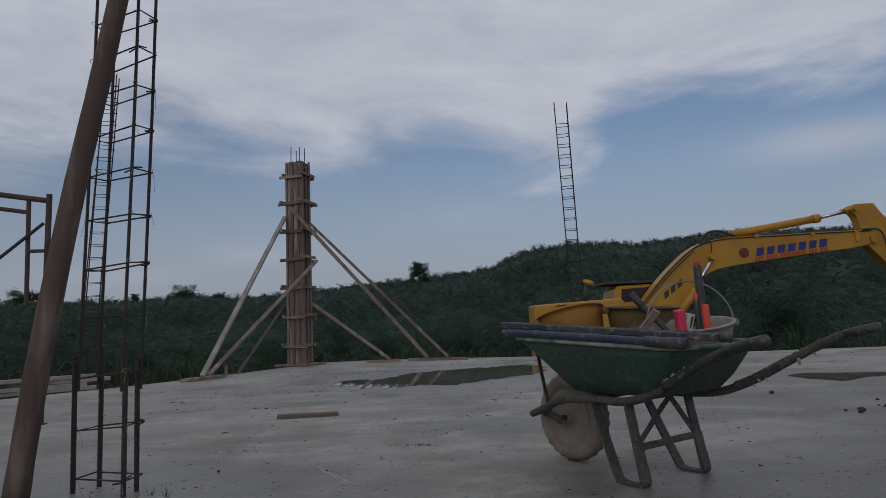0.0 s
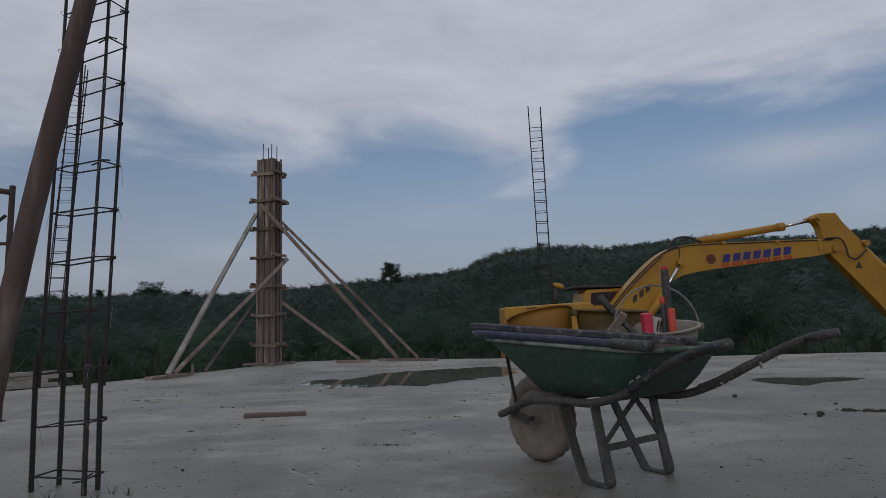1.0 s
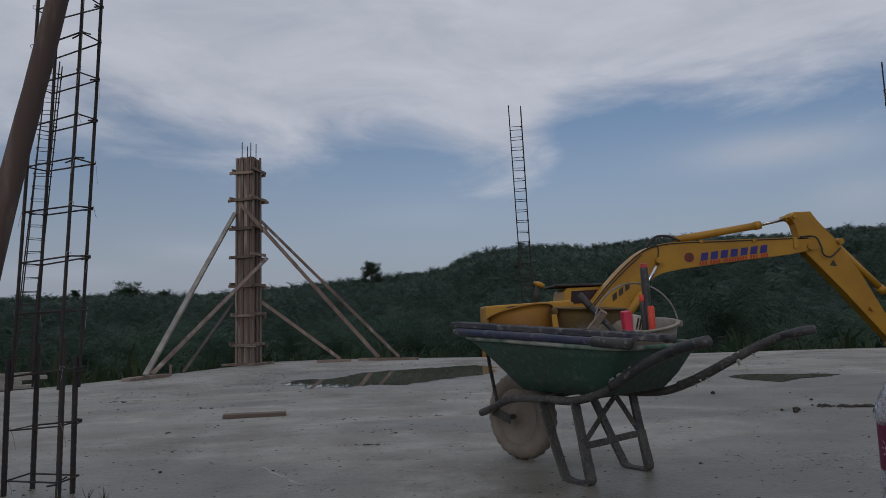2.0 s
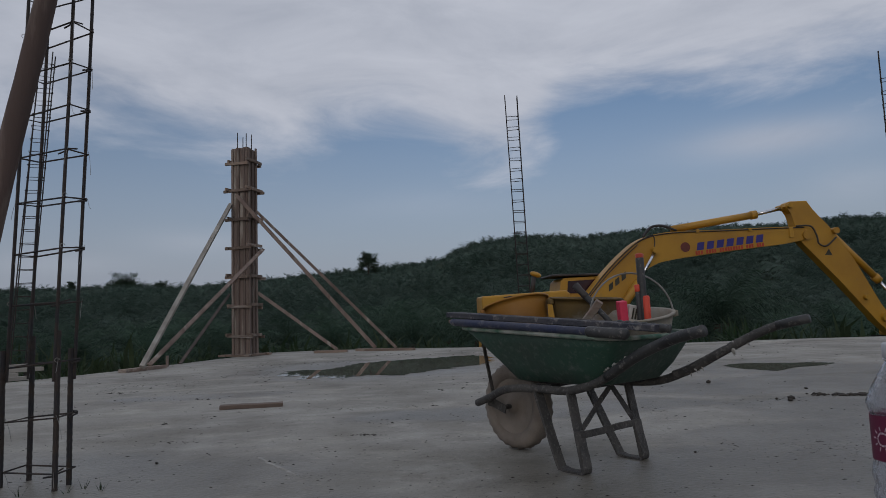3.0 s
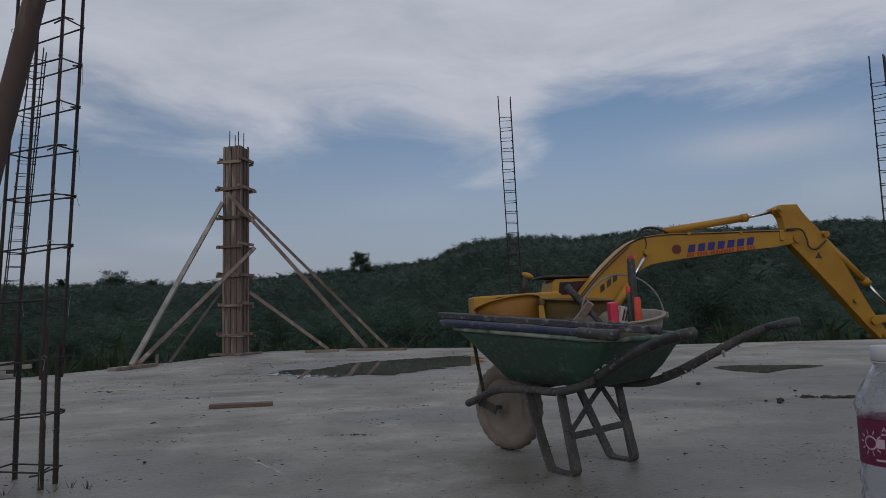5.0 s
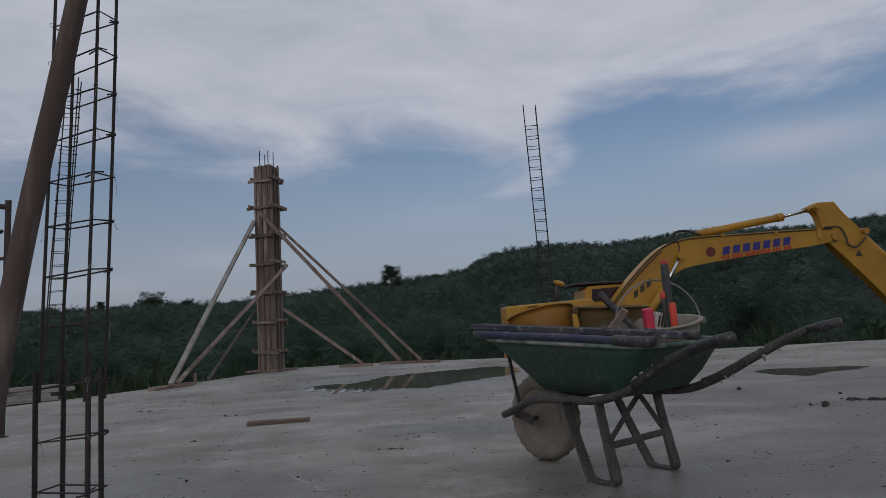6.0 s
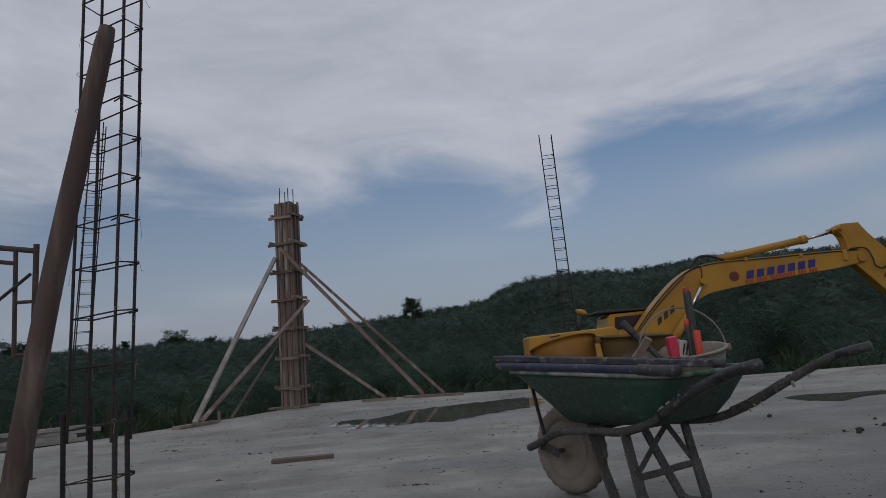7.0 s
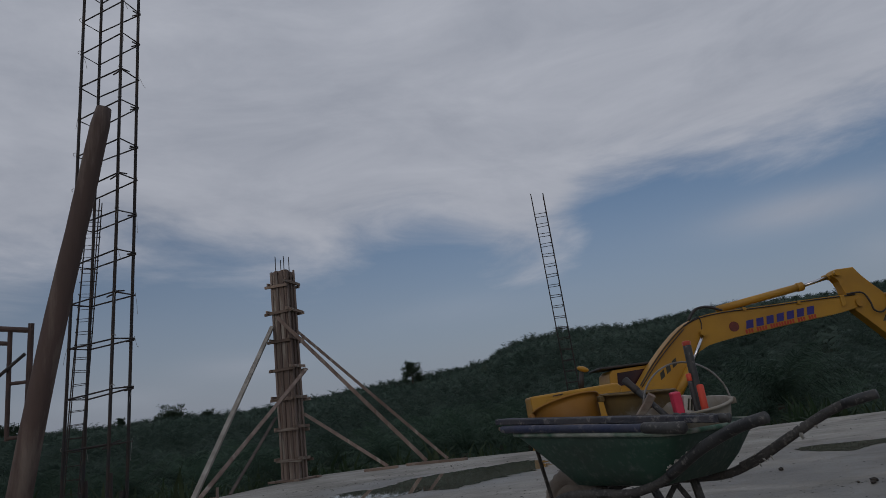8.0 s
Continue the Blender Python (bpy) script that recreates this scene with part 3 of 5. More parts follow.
# ---- reinforcement cages ----
def cage(name, m, side, height, ties, bar, tie_r, label, starters=False, lean=(0, 0), loose=0.0, corners=None, slope=0.0):
    """Four upright bars with square or racked ties at the given heights."""
    c = thing(name, label, "rebar cage", m, "reinforcement cages")
    s = side / 2
    corners = corners or [(-s, -s), (s, -s), (s, s), (-s, s)]
    for i, (x, y) in enumerate(corners):
        bm = bmesh.new()
        z0 = 0.42 if starters else -0.05
        sweep(bm, [(x, y, z0), (x + lean[0] * 0.5, y + lean[1] * 0.5, height * 0.5), (x + lean[0] + random.uniform(-loose, loose), y + lean[1], height + random.uniform(-0.06, 0.04))], bar, 8)
        part("upright_bar", bm, REBAR, c)
        if starters:
            bm = bmesh.new()
            o = 0.011 if i % 2 else -0.011
            tops = (0.545, 0.62, 0.545, 0.60)
            n = 40
            sweep(bm, [(x + o * (1 + 0.2 * k / n), y + 0.004 * k / n, -0.05 + (tops[i] + 0.05) * k / n) for k in range(n + 1)], [bar * (1.62 if k % 2 else 1.48) for k in range(n + 1)], 8)
            part("starter_bar", bm, REBAR, c, "thicker ribbed starter bar cast into the slab")
    for number, z in enumerate(ties):
        bm = bmesh.new()
        f = z / height
        tilt = random.uniform(-0.006, 0.006)
        pts = []
        for x, y in corners:
            out = Vector((x, y, 0)).normalized() * bar * 1.3
            pts.append(Vector((x + out.x + lean[0] * f, y + out.y + lean[1] * f, z + slope * x + tilt * (1 if x > 0 else -1) + random.uniform(-0.004, 0.004))))
        # the tie closes at one corner, where both ends hook back inside
        k = 2 if number % 3 else 1
        ring = pts[k:] + pts[:k]
        hook = min(0.055, side * 0.3)
        ends = [ring[0] + (ring[n] - ring[0]).normalized() * hook + Vector((0, 0, 0.012 * (1 if n == 1 else -1))) for n in (1, 3)]
        lift = Vector((0, 0, tie_r * 2))
        sweep(bm, [ends[1], ring[0] - lift * 0.5], tie_r, 6)
        sweep(bm, [ring[0], ring[1], ring[2], ring[3], ring[0] + lift * 0.5, ends[0]], tie_r, 6)
        part("tie", bm, REBAR, c)
        if side > 0.15 and bar > 0.006 and starters:
            for p in random.sample(pts, 2):
                bm = bmesh.new()
                d = Vector((random.uniform(-0.02, 0.03), -0.012, 0))
                sweep(bm, smooth_line([p + Vector((0, -0.008, 0.012)), p + d * 0.3 + Vector((0, 0, -0.004)), p + d * 0.7 + Vector((0, 0, -0.035)), p + d + Vector((0, 0, random.uniform(-0.09, -0.03)))], 2), 0.0011, 4)
                part("binding_wire", bm, WIRE, c, "loose end of thin binding wire")
            p = pts[random.choice((0, 1))]
            bm = bmesh.new()
            sweep(bm, [p + Vector((0.009 * math.cos(a) - 0.004, -0.006, 0.009 * math.sin(a) + 0.008)) for a in (0, 0.9, 1.8, 2.7, 3.6, 4.5)], 0.0014, 4)
            part("binding_knot", bm, WIRE, c, "twisted loop of thin binding wire")
    return c


near_ties = [0.062, 0.271, 0.486, 0.729, 0.948, 1.158, 1.355, 1.536, 1.717, 1.885, 2.058, 2.251, 2.41, 2.592, 2.77, 2.95, 3.12]
cage("rebar_cage", pose(-1.392, 1.85, 0.0, 0, 0, 25.2), 0.176, 3.3, near_ties, 0.0068, 0.0036, "tall dark steel rebar cage lapped on thick starter bars", True, (0.068, -0.032), 0.0, [(-0.122, 0.122), (0.043, -0.085), (0.117, 0.0), (-0.046, 0.207)], 0.08)
cage("rebar_cage", pose(-5.48, 9.65, -1.45, 0, 0, 20), 0.21, 6.4, [1.4 + 0.2 * i for i in range(25)], 0.009, 0.005, "slim dark steel rebar cage beyond the boards", False, (0.38, 0.0), 0.05)
cage("rebar_cage", pose(3.87, 16.8, -1.45, 0, 0, -12), 0.30, 8.05, [1.4 + 0.287 * i for i in range(22)], 0.014, 0.0085, "slim dark steel rebar cage standing behind the digger", False, (-0.18, 0.0), 0.02)
cage("rebar_cage", pose(8.02, 8.62, 0.0, 0, 0, -40), 0.21, 4.55, [0.1 + 0.2 * i for i in range(21)], 0.010, 0.006, "slim dark steel rebar cage standing apart", False, (0.0, 0.0), 0.02)

# leaning pole and scaffold
bm = bmesh.new()
line = smooth_line([(0, 0, 0.0), (0.055, 0, 0.4), (0.12, 0, 0.8), (0.205, 0, 1.26), (0.30, 0, 1.72), (0.385, 0.005, 2.165)], 4)
n = len(line)
sweep(bm, line, [(0.049 - 0.010 * i / n + 0.003 * noise.noise((i * 0.7, 0, 0))) * (1.0 if i < n - 1 else 0.8) for i in range(n)], 14)
ob = tagged(part("timber_pole", bm, POLE_WOOD, smooth=True), "brown weathered timber pole leaning against the rebar cage", "pole")
ob.location = (-1.678, 1.69, 0)


def scaffold():
    s = thing("scaffold_frame", "brown rusty tubular steel scaffold frame on the slab", "scaffold", pose(-3.145, 4.47, 0))
    pipes = [("post", [(0, 0, 0), (0.02, 0, 1.845)], 0.023), ("post", [(-1.2, 0, 0), (-1.2, 0, 2.0)], 0.023), ("top_rail", [(-1.2, 0, 1.99), (0.02, 0, 1.79)], 0.023),
             ("inner_post", [(-0.14, 0, 0.94), (-0.145, 0, 1.80)], 0.018), ("inner_post", [(-1.1, 0, 0.94), (-1.1, 0, 1.85)], 0.018),
             ("inner_rail", [(-1.1, 0, 1.86), (-0.145, 0, 1.70)], 0.018), ("rung", [(-0.145, 0, 1.38), (0.01, 0, 1.38)], 0.015), ("rung", [(-0.145, 0, 0.96), (0.01, 0, 0.96)], 0.015)]
    for name, pts, r in pipes:
        bm = bmesh.new()
        sweep(bm, pts, r, 10)
        part(name, bm, RUST, s)
    bm = bmesh.new()
    sweep(bm, [(-0.005, -0.03, 1.60), (-1.1, -0.06, 0.72)], 0.014, 8)
    part("cross_brace", bm, DIGGER_DARK, s, "thin dark diagonal brace")
    for x in (0, -1.2):
        bm = bmesh.new()
        block(bm, (x, 0, 0.004), (0.07, 0.07, 0.008), 0.002)
        part("foot_plate", bm, RUST, s)


scaffold()


# ---- wheelbarrow ----
def barrow():
    u = Vector((0.5501, -0.8351, 0))
    ang = math.degrees(math.atan2(u.y, u.x))
    w = thing("wheelbarrow", "green builder's wheelbarrow with cement-splashed frame, standing on its legs", "wheelbarrow", pose(0.60, 2.13, 0, 0, 0, ang))
    # local x runs from the wheel to the grips, local y away from it on the left side

    def outline(x0, x1, hw0, hw1, z0, z1, r, n=6):
        """A rounded four-sided ring: front edge at x0, rear at x1."""
        pts = []
        for cx, cy, a0 in ((x1 - r, hw1 - r, 0), (x0 + r, hw0 - r, 90), (x0 + r, -hw0 + r, 180), (x1 - r, -hw1 + r, 270)):
            for k in range(n + 1):
                a = radians(a0 + 90 * k / n)
                x, y = cx + r * math.cos(a), cy + r * math.sin(a)
                pts.append(Vector((x, y, z0 + (z1 - z0) * (x - x0) / (x1 - x0))))
        return pts

    levels = [(0.20, 0.62, 0.15, 0.17, 0.334, 0.336, 0.05), (0.155, 0.665, 0.185, 0.205, 0.342, 0.346, 0.07), (0.085, 0.725, 0.225, 0.24, 0.41, 0.405, 0.10), (-0.015, 0.765, 0.268, 0.277, 0.505, 0.475, 0.11), (-0.085, 0.79, 0.295, 0.30, 0.568, 0.518, 0.11)]
    bm = bmesh.new()
    rings = [outline(*a) for a in levels]
    inner = [outline(a[0] + 0.006, a[1] - 0.006, a[2] - 0.006, a[3] - 0.006, a[4] + 0.006, a[5] + 0.006, a[6]) for a in levels[::-1]]
    loft(bm, rings + inner)
    tray = part("tray", bm, TRAY_GREEN, w, "dented green steel tray crusted with cement", True)
    bm = bmesh.new()
    rim = outline(-0.09, 0.795, 0.30, 0.305, 0.570, 0.520, 0.115)
    sweep(bm, rim + rim[:1], 0.009, 8, False)
    part("rim", bm, TRAY_RIM, tray, "rolled rim caked with dry cement", True)
    for s in (-1, 1):
        bm = bmesh.new()
        tube = smooth_line([(-0.15, 0.115 * s, 0.212), (-0.04, 0.15 * s, 0.243), (0.13, 0.19 * s, 0.298), (0.32, 0.20 * s, 0.312), (0.50, 0.20 * s, 0.315), (0.67, 0.205 * s, 0.368 if s < 0 else 0.336), (0.86, 0.245 * s, 0.462 if s < 0 else 0.430), (0.96, 0.262 * s, 0.502 if s < 0 else 0.484)], 6)
        sweep(bm, tube, 0.0170, 12)
        part("frame_tube", bm, MUDDY_STEEL, w, smooth=True)
        bm = bmesh.new()
        top_z = 0.548 if s < 0 else 0.568
        sweep(bm, smooth_line([(0.70, 0.212, 0.350), (0.78, 0.23, 0.385), (0.912, 0.252, 0.457), (1.075, 0.275, 0.536), (1.21, 0.29, top_z)] if s > 0 else [(0.69, -0.21, 0.378), (0.86, -0.245, 0.463), (1.02, -0.27, 0.522), (1.14, -0.29, top_z)], 6), 0.0195 if s < 0 else [0.0200 - 0.0045 * k / 24 + 0.0012 * noise.noise((k * 0.9, 0, 0)) for k in range(25)], 12)
        part("grip", bm, BLACK_GRIP if s < 0 else MUDDY_STEEL, w, "dark rubber grip splashed with cement" if s < 0 else "pipe grip caked with grey cement", True)
        # dried cement clinging to the handle in drips and lumps
        if s > 0:
            bm = bmesh.new()
            sweep(bm, [(1.10, 0.278, 0.5445), (1.16, 0.284, 0.559), (1.215, 0.2905, 0.5695)], [0.0172, 0.0176, 0.0168], 14)
            part("grip_sleeve", bm, BLACK_GRIP, w, "smooth black rubber sleeve on the handle end", True)
        for k in range(15):
            u = random.random()
            if s > 0:
                q = Vector((0.76, 0.226, 0.376)).lerp(Vector((1.075, 0.275, 0.536)), u)
                q += Vector((0, random.uniform(-0.012, 0.0), random.choice((-0.013, 0.014))))
            else:
                q = Vector((0.66, -0.206, 0.372)).lerp(Vector((0.92, -0.255, 0.486)), u)
                q += Vector((0, random.uniform(-0.012, 0.004), 0.016))
            bm = bmesh.new()
            long = random.uniform(0.006, 0.022) if q.z < 0.53 else 0.008
            sweep(bm, [q + Vector((-0.006, 0, 0.003)), q, q + Vector((random.uniform(-0.004, 0.01), 0, -long if s > 0 else 0.004))], [0.005, random.uniform(0.004, 0.007), 0.0012], 6)
            part("cement_crust", bm, CEMENT, w, smooth=True)
        # leg: a flat bar bent into a long loop
        b = -0.195 if s < 0 else 0.175
        bm = bmesh.new()
        path = smooth_line([(0.315 if s < 0 else 0.265, b, 0.31), (0.415, b, 0.045), (0.445, b, 0.008), (0.51, b, 0.004), (0.555, b, 0.008), (0.555, b, 0.05), (0.525, b, 0.16), (0.495, b, 0.31)], 5)
        rings = []
        for i, p in enumerate(path):
            a = (path[min(i + 1, len(path) - 1)] - path[max(i - 1, 0)]).normalized()
            nrm = Vector((-a.z, 0, a.x)) * 0.005
            side = Vector((0, 0.023, 0))
            rings.append([p + nrm + side, p + nrm - side, p - nrm - side, p - nrm + side])
        loft(bm, rings)
        part("leg", bm, MUDDY_STEEL, w, "bent flat-bar leg splashed with cement")
        bm = bmesh.new()
        block(bm, (0.541, b, 0.088), (0.014, 0.052, 0.15), 0.003, Matrix.Rotation(radians(-11), 4, "Y"))
        part("leg_sleeve", bm, MUDDY_STEEL, w)
        bm = bmesh.new()
        board(bm, (-0.045, 0.10 * s, 0.215), (-0.06, 0.15 * s, 0.50), 0.022, 0.006, (1, 0, 0))
        part("front_stay", bm, MUDDY_STEEL, w, "flat stay from axle to tray")
        bm = bmesh.new()
        board(bm, (0.525, -0.19 if s < 0 else 0.17, 0.15), (0.505, 0.045 + 0.008 * s, 0.312), 0.028, 0.006, (1, 0, 0))
        part("cross_stay", bm, MUDDY_STEEL, w, "flat bar rising between the legs")
    bm = bmesh.new()
    board(bm, (0.535, -0.195, 0.145), (0.53, 0.175, 0.152), 0.005, 0.028)
    part("leg_tie", bm, MUDDY_STEEL, w, "flat bar tying both legs")
    for x in (0.30, 0.56):
        bm = bmesh.new()
        board(bm, (x, -0.20, 0.327), (x, 0.20, 0.327), 0.03, 0.006)
        part("tray_support", bm, MUDDY_STEEL, w)
    # wheel
    bm = bmesh.new()
    sides = 56
    prof = [(0.125, -0.036), (0.155, -0.047), (0.182, -0.043), (0.196, -0.027), (0.2, 0.0), (0.196, 0.027), (0.182, 0.043), (0.155, 0.047), (0.125, 0.036)]
    rings = []
    for k in range(sides):
        a = 2 * math.pi * k / sides
        bump = 0.0 if k % 2 else -0.007
        rings.append([Vector(((r + (bump if r > 0.18 else 0)) * math.cos(a), y, 0.2 + (r + (bump if r > 0.18 else 0)) * math.sin(a))) for r, y in prof])
    loft(bm, rings + rings[:1], False)
    tyre_parent = thing("wheel", "", "")
    tyre_parent.parent = w
    part("tyre", bm, RUBBER, tyre_parent, "treaded pneumatic tyre coated in pale cement dust", True)
    bm = bmesh.new()
    for s in (-1, 1):
        disc = [(0.005, 0.050), (0.028, 0.050), (0.032, 0.030), (0.085, 0.022), (0.105, 0.034), (0.128, 0.036)]
        loft(bm, [[Vector((r * math.cos(2 * math.pi * k / 32), s * y, 0.2 + r * math.sin(2 * math.pi * k / 32))) for k in range(32)] for r, y in disc], False)
    part("rim", bm, RUBBER, tyre_parent, "pressed steel wheel disc, dusty", True)
    bm = bmesh.new()
    sweep(bm, [(0, -0.105, 0.2), (0, 0.105, 0.2)], 0.011, 10)
    part("axle", bm, MUDDY_STEEL, tyre_parent)
    for s in (-1, 1):
        bm = bmesh.new()
        board(bm, (-0.075, 0.112 * s, 0.225), (0.03, 0.105 * s, 0.195), 0.006, 0.04)
        part("axle_bracket", bm, MUDDY_STEEL, w, "steel bracket holding the axle")
    return w


barrow()
BARROW = pose(0.60, 2.13, 0, 0, 0, math.degrees(math.atan2(-0.8351, 0.5501)))


def in_barrow(x, y, z):
    return BARROW @ Vector((x, y, z))


def tub(x, y, z_top, r_top, r_low, height, tilt, mat, label, wire=False):
    t = thing("tub", label, "tub", Matrix.Translation(in_barrow(x, y, z_top - height)) @ Euler([radians(a) for a in tilt]).to_matrix().to_4x4(), "tubs in the wheelbarrow")
    bm = bmesh.new()
    n = 7
    out = [(r_low + (r_top - r_low) * (i / n) ** 0.85, height * i / n) for i in range(n + 1)]
    turned(bm, [(0.001, 0.0)] + out + [(r_top + 0.009, height - 0.002), (r_top + 0.010, height + 0.006), (r_top - 0.004, height + 0.007)] + [(r - 0.006, z + 0.004) for r, z in out[::-1]] + [(0.001, 0.006)], 40)
    for v in bm.verts:
        a = math.atan2(v.co.y, v.co.x)
        k = 1 + 0.02 * math.sin(2 * a + x * 9) * v.co.z / height
        v.co.x *= k
        v.co.y *= k
    part("body", bm, mat, t, smooth=True)
    for s in (-1, 1):
        bm = bmesh.new()
        block(bm, (s * (r_top + 0.012), 0, height - 0.012), (0.024, 0.05, 0.026), 0.005)
        part("lug", bm, mat, t)
    if wire:
        bm = bmesh.new()
        sweep(bm, smooth_line([((r_top + 0.015) * math.cos(radians(a)), 0.03 * math.sin(radians(a)), height - 0.01 + 0.185 * math.sin(radians(a))) for a in range(0, 181, 20)], 3), 0.0038, 6)
        part("bail", bm, WIRE, t, "bent wire carrying bail")
    return t


tub(0.085, -0.03, 0.672, 0.148, 0.122, 0.15, (-13, -9, 0), TUB_YELLOW, "yellow rubber builder's tub tilted in the wheelbarrow")
tub(0.30, 0.15, 0.680, 0.150, 0.118, 0.175, (3, 2, 0), TUB_OCHRE, "ochre cement-stained tub standing in the wheelbarrow")
tub(0.59, 0.12, 0.600, 0.165, 0.118, 0.175, (7, -6, 0), TUB_GREY, "grey cement-crusted tub holding hand tools", True)


def shaft(name, a, b, r0, r1, mat, label, category, extra=None):
    p, q = in_barrow(*a), in_barrow(*b)
    t = thing(name, label, category, Matrix.Translation(p))
    bm = bmesh.new()
    d = q - p
    sweep(bm, [d * s for s in (0, 0.02, 0.3, 0.7, 0.98, 1.0)], [r0 * 0.8, r0, r0, r1, r1, r1 * 0.7], 12)
    part("shaft", bm, mat, t, smooth=True)
    if extra:
        share, r, mat2, name2 = extra
        bm = bmesh.new()
        sweep(bm, [d * s for s in (1 - share, 1 - share + 0.01, 1 - share * 0.5, 1.02, 1.03)], [r * 0.8, r, r * 0.92, r * 1.05, r * 0.7], 12)
        part(name2, bm, mat2, t, smooth=True)
    return t


bm = bmesh.new()
p, q = in_barrow(-0.13, -0.265, 0.628), in_barrow(0.93, -0.20, 0.556)
board(bm, Vector(), q - p, 0.085, 0.024)
ob = tagged(part("levelling_board", bm, BLUE_BOARD), "slate-blue cement-stained levelling board across the wheelbarrow rim", "board")
ob.location = p
bm = bmesh.new()
p, q = in_barrow(-0.10, -0.19, 0.60), in_barrow(0.70, -0.10, 0.565)
board(bm, Vector(), q - p, 0.07, 0.02)
ob = tagged(part("timber_strip", bm, BLUE_BOARD), "dark blue-grey board lying inside on the wheelbarrow rim", "board")
ob.location = p
bm = bmesh.new()
p, q = in_barrow(-0.11, -0.29, 0.600), in_barrow(0.45, -0.275, 0.572)
board(bm, Vector(), q - p, 0.04, 0.016)
ob = tagged(part("timber_strip", bm, TIMBER_LONG), "thin splintered timber strip on the wheelbarrow rim", "board")
ob.location = p
shaft("shovel", (-0.09, -0.305, 0.596), (0.83, -0.30, 0.540), 0.017, 0.016, BLUE_TUBE, "blue tubular tool shaft with black grip on the wheelbarrow rim", "tool", (0.16, 0.021, BLACK_GRIP, "grip"))
ribbed = thing("caulking_gun", "black ribbed tool handle lying on the wheelbarrow rim", "tool", Matrix.Translation(in_barrow(0.76, -0.215, 0.572)))
bm = bmesh.new()
d = in_barrow(0.96, -0.20, 0.552) - in_barrow(0.76, -0.215, 0.572)
sweep(bm, [d * (i / 24) for i in range(25)], [0.0135 + (0.003 if i % 4 < 2 else 0.0) for i in range(25)], 12)
part("handle", bm, BLACK_GRIP, ribbed, smooth=True)
bm = bmesh.new()
sweep(bm, [d * -0.9, d * 0.02], 0.007, 8)
part("rod", bm, DIGGER_DARK, ribbed)
shaft("hammer", (0.656, 0.10, 0.42), (0.646, 0.10, 0.840), 0.013, 0.0165, BLACK_GRIP, "black-handled hammer standing in the grey tub", "hammer", (0.016, 0.0170, LOGO_RED, "end_cap"))
shaft("trowel", (0.645, 0.09, 0.42), (0.637, 0.085, 0.716), 0.010, 0.010, BLACK_GRIP, "short trowel with orange and black handle in the tub", "trowel", (0.07, 0.012, ORANGE, "end_cap"))
shaft("chisel", (0.672, 0.10, 0.42), (0.665, 0.10, 0.678), 0.013, 0.0145, ORANGE, "orange plastic tool handle standing in the grey tub", "tool")
shaft("club_hammer", (0.560, 0.01, 0.565), (0.388, 0.0, 0.732), 0.012, 0.0135, BLACK_GRIP, "dark-handled tool leaning across the tubs", "tool", (0.3, 0.0165, DIGGER_DARK, "grip"))
bm = bmesh.new()
p, q = in_barrow(0.445, -0.06, 0.555), in_barrow(0.55, -0.05, 0.660)
board(bm, Vector(), q - p, 0.03, 0.02, (0, 1, 0))
ob = tagged(part("timber_offcut", bm, TIMBER_LONG), "brown timber offcut propped against the tub", "wood")
ob.location = p
box = thing("packet", "pink and white packet lying in the grey tub", "packet", Matrix.Translation(in_barrow(0.580, 0.075, 0.585)) @ Euler((0.1, -0.1, 0.0)).to_matrix().to_4x4())
bm = bmesh.new()
block(bm, (-0.012, 0, 0.035), (0.036, 0.04, 0.085), 0.005)
part("wrapper", bm, PINK, box)
bm = bmesh.new()
block(bm, (0.03, 0.004, 0.02), (0.045, 0.036, 0.07), 0.005, Matrix.Rotation(radians(18), 4, "Y"))
part("paper_label", bm, PAPER, box, "white printed wrapper")
for i in range(3):
    bm = bmesh.new()
    block(bm, (0.026 + 0.012 * i, -0.016, 0.022 - 0.004 * i), (0.005, 0.006, 0.045), 0.001, Matrix.Rotation(radians(18), 4, "Y"))
    part("print_bar", bm, LOGO_BLACK, box)
bm = bmesh.new()
bmesh.ops.create_icosphere(bm, subdivisions=2, radius=0.015, matrix=Matrix.Translation((0.068, -0.01, 0.03)) @ Matrix.Diagonal((1, 1, 0.85, 1)))
part("plastic_knob", bm, PINK, box, "round pink plastic knob", True)


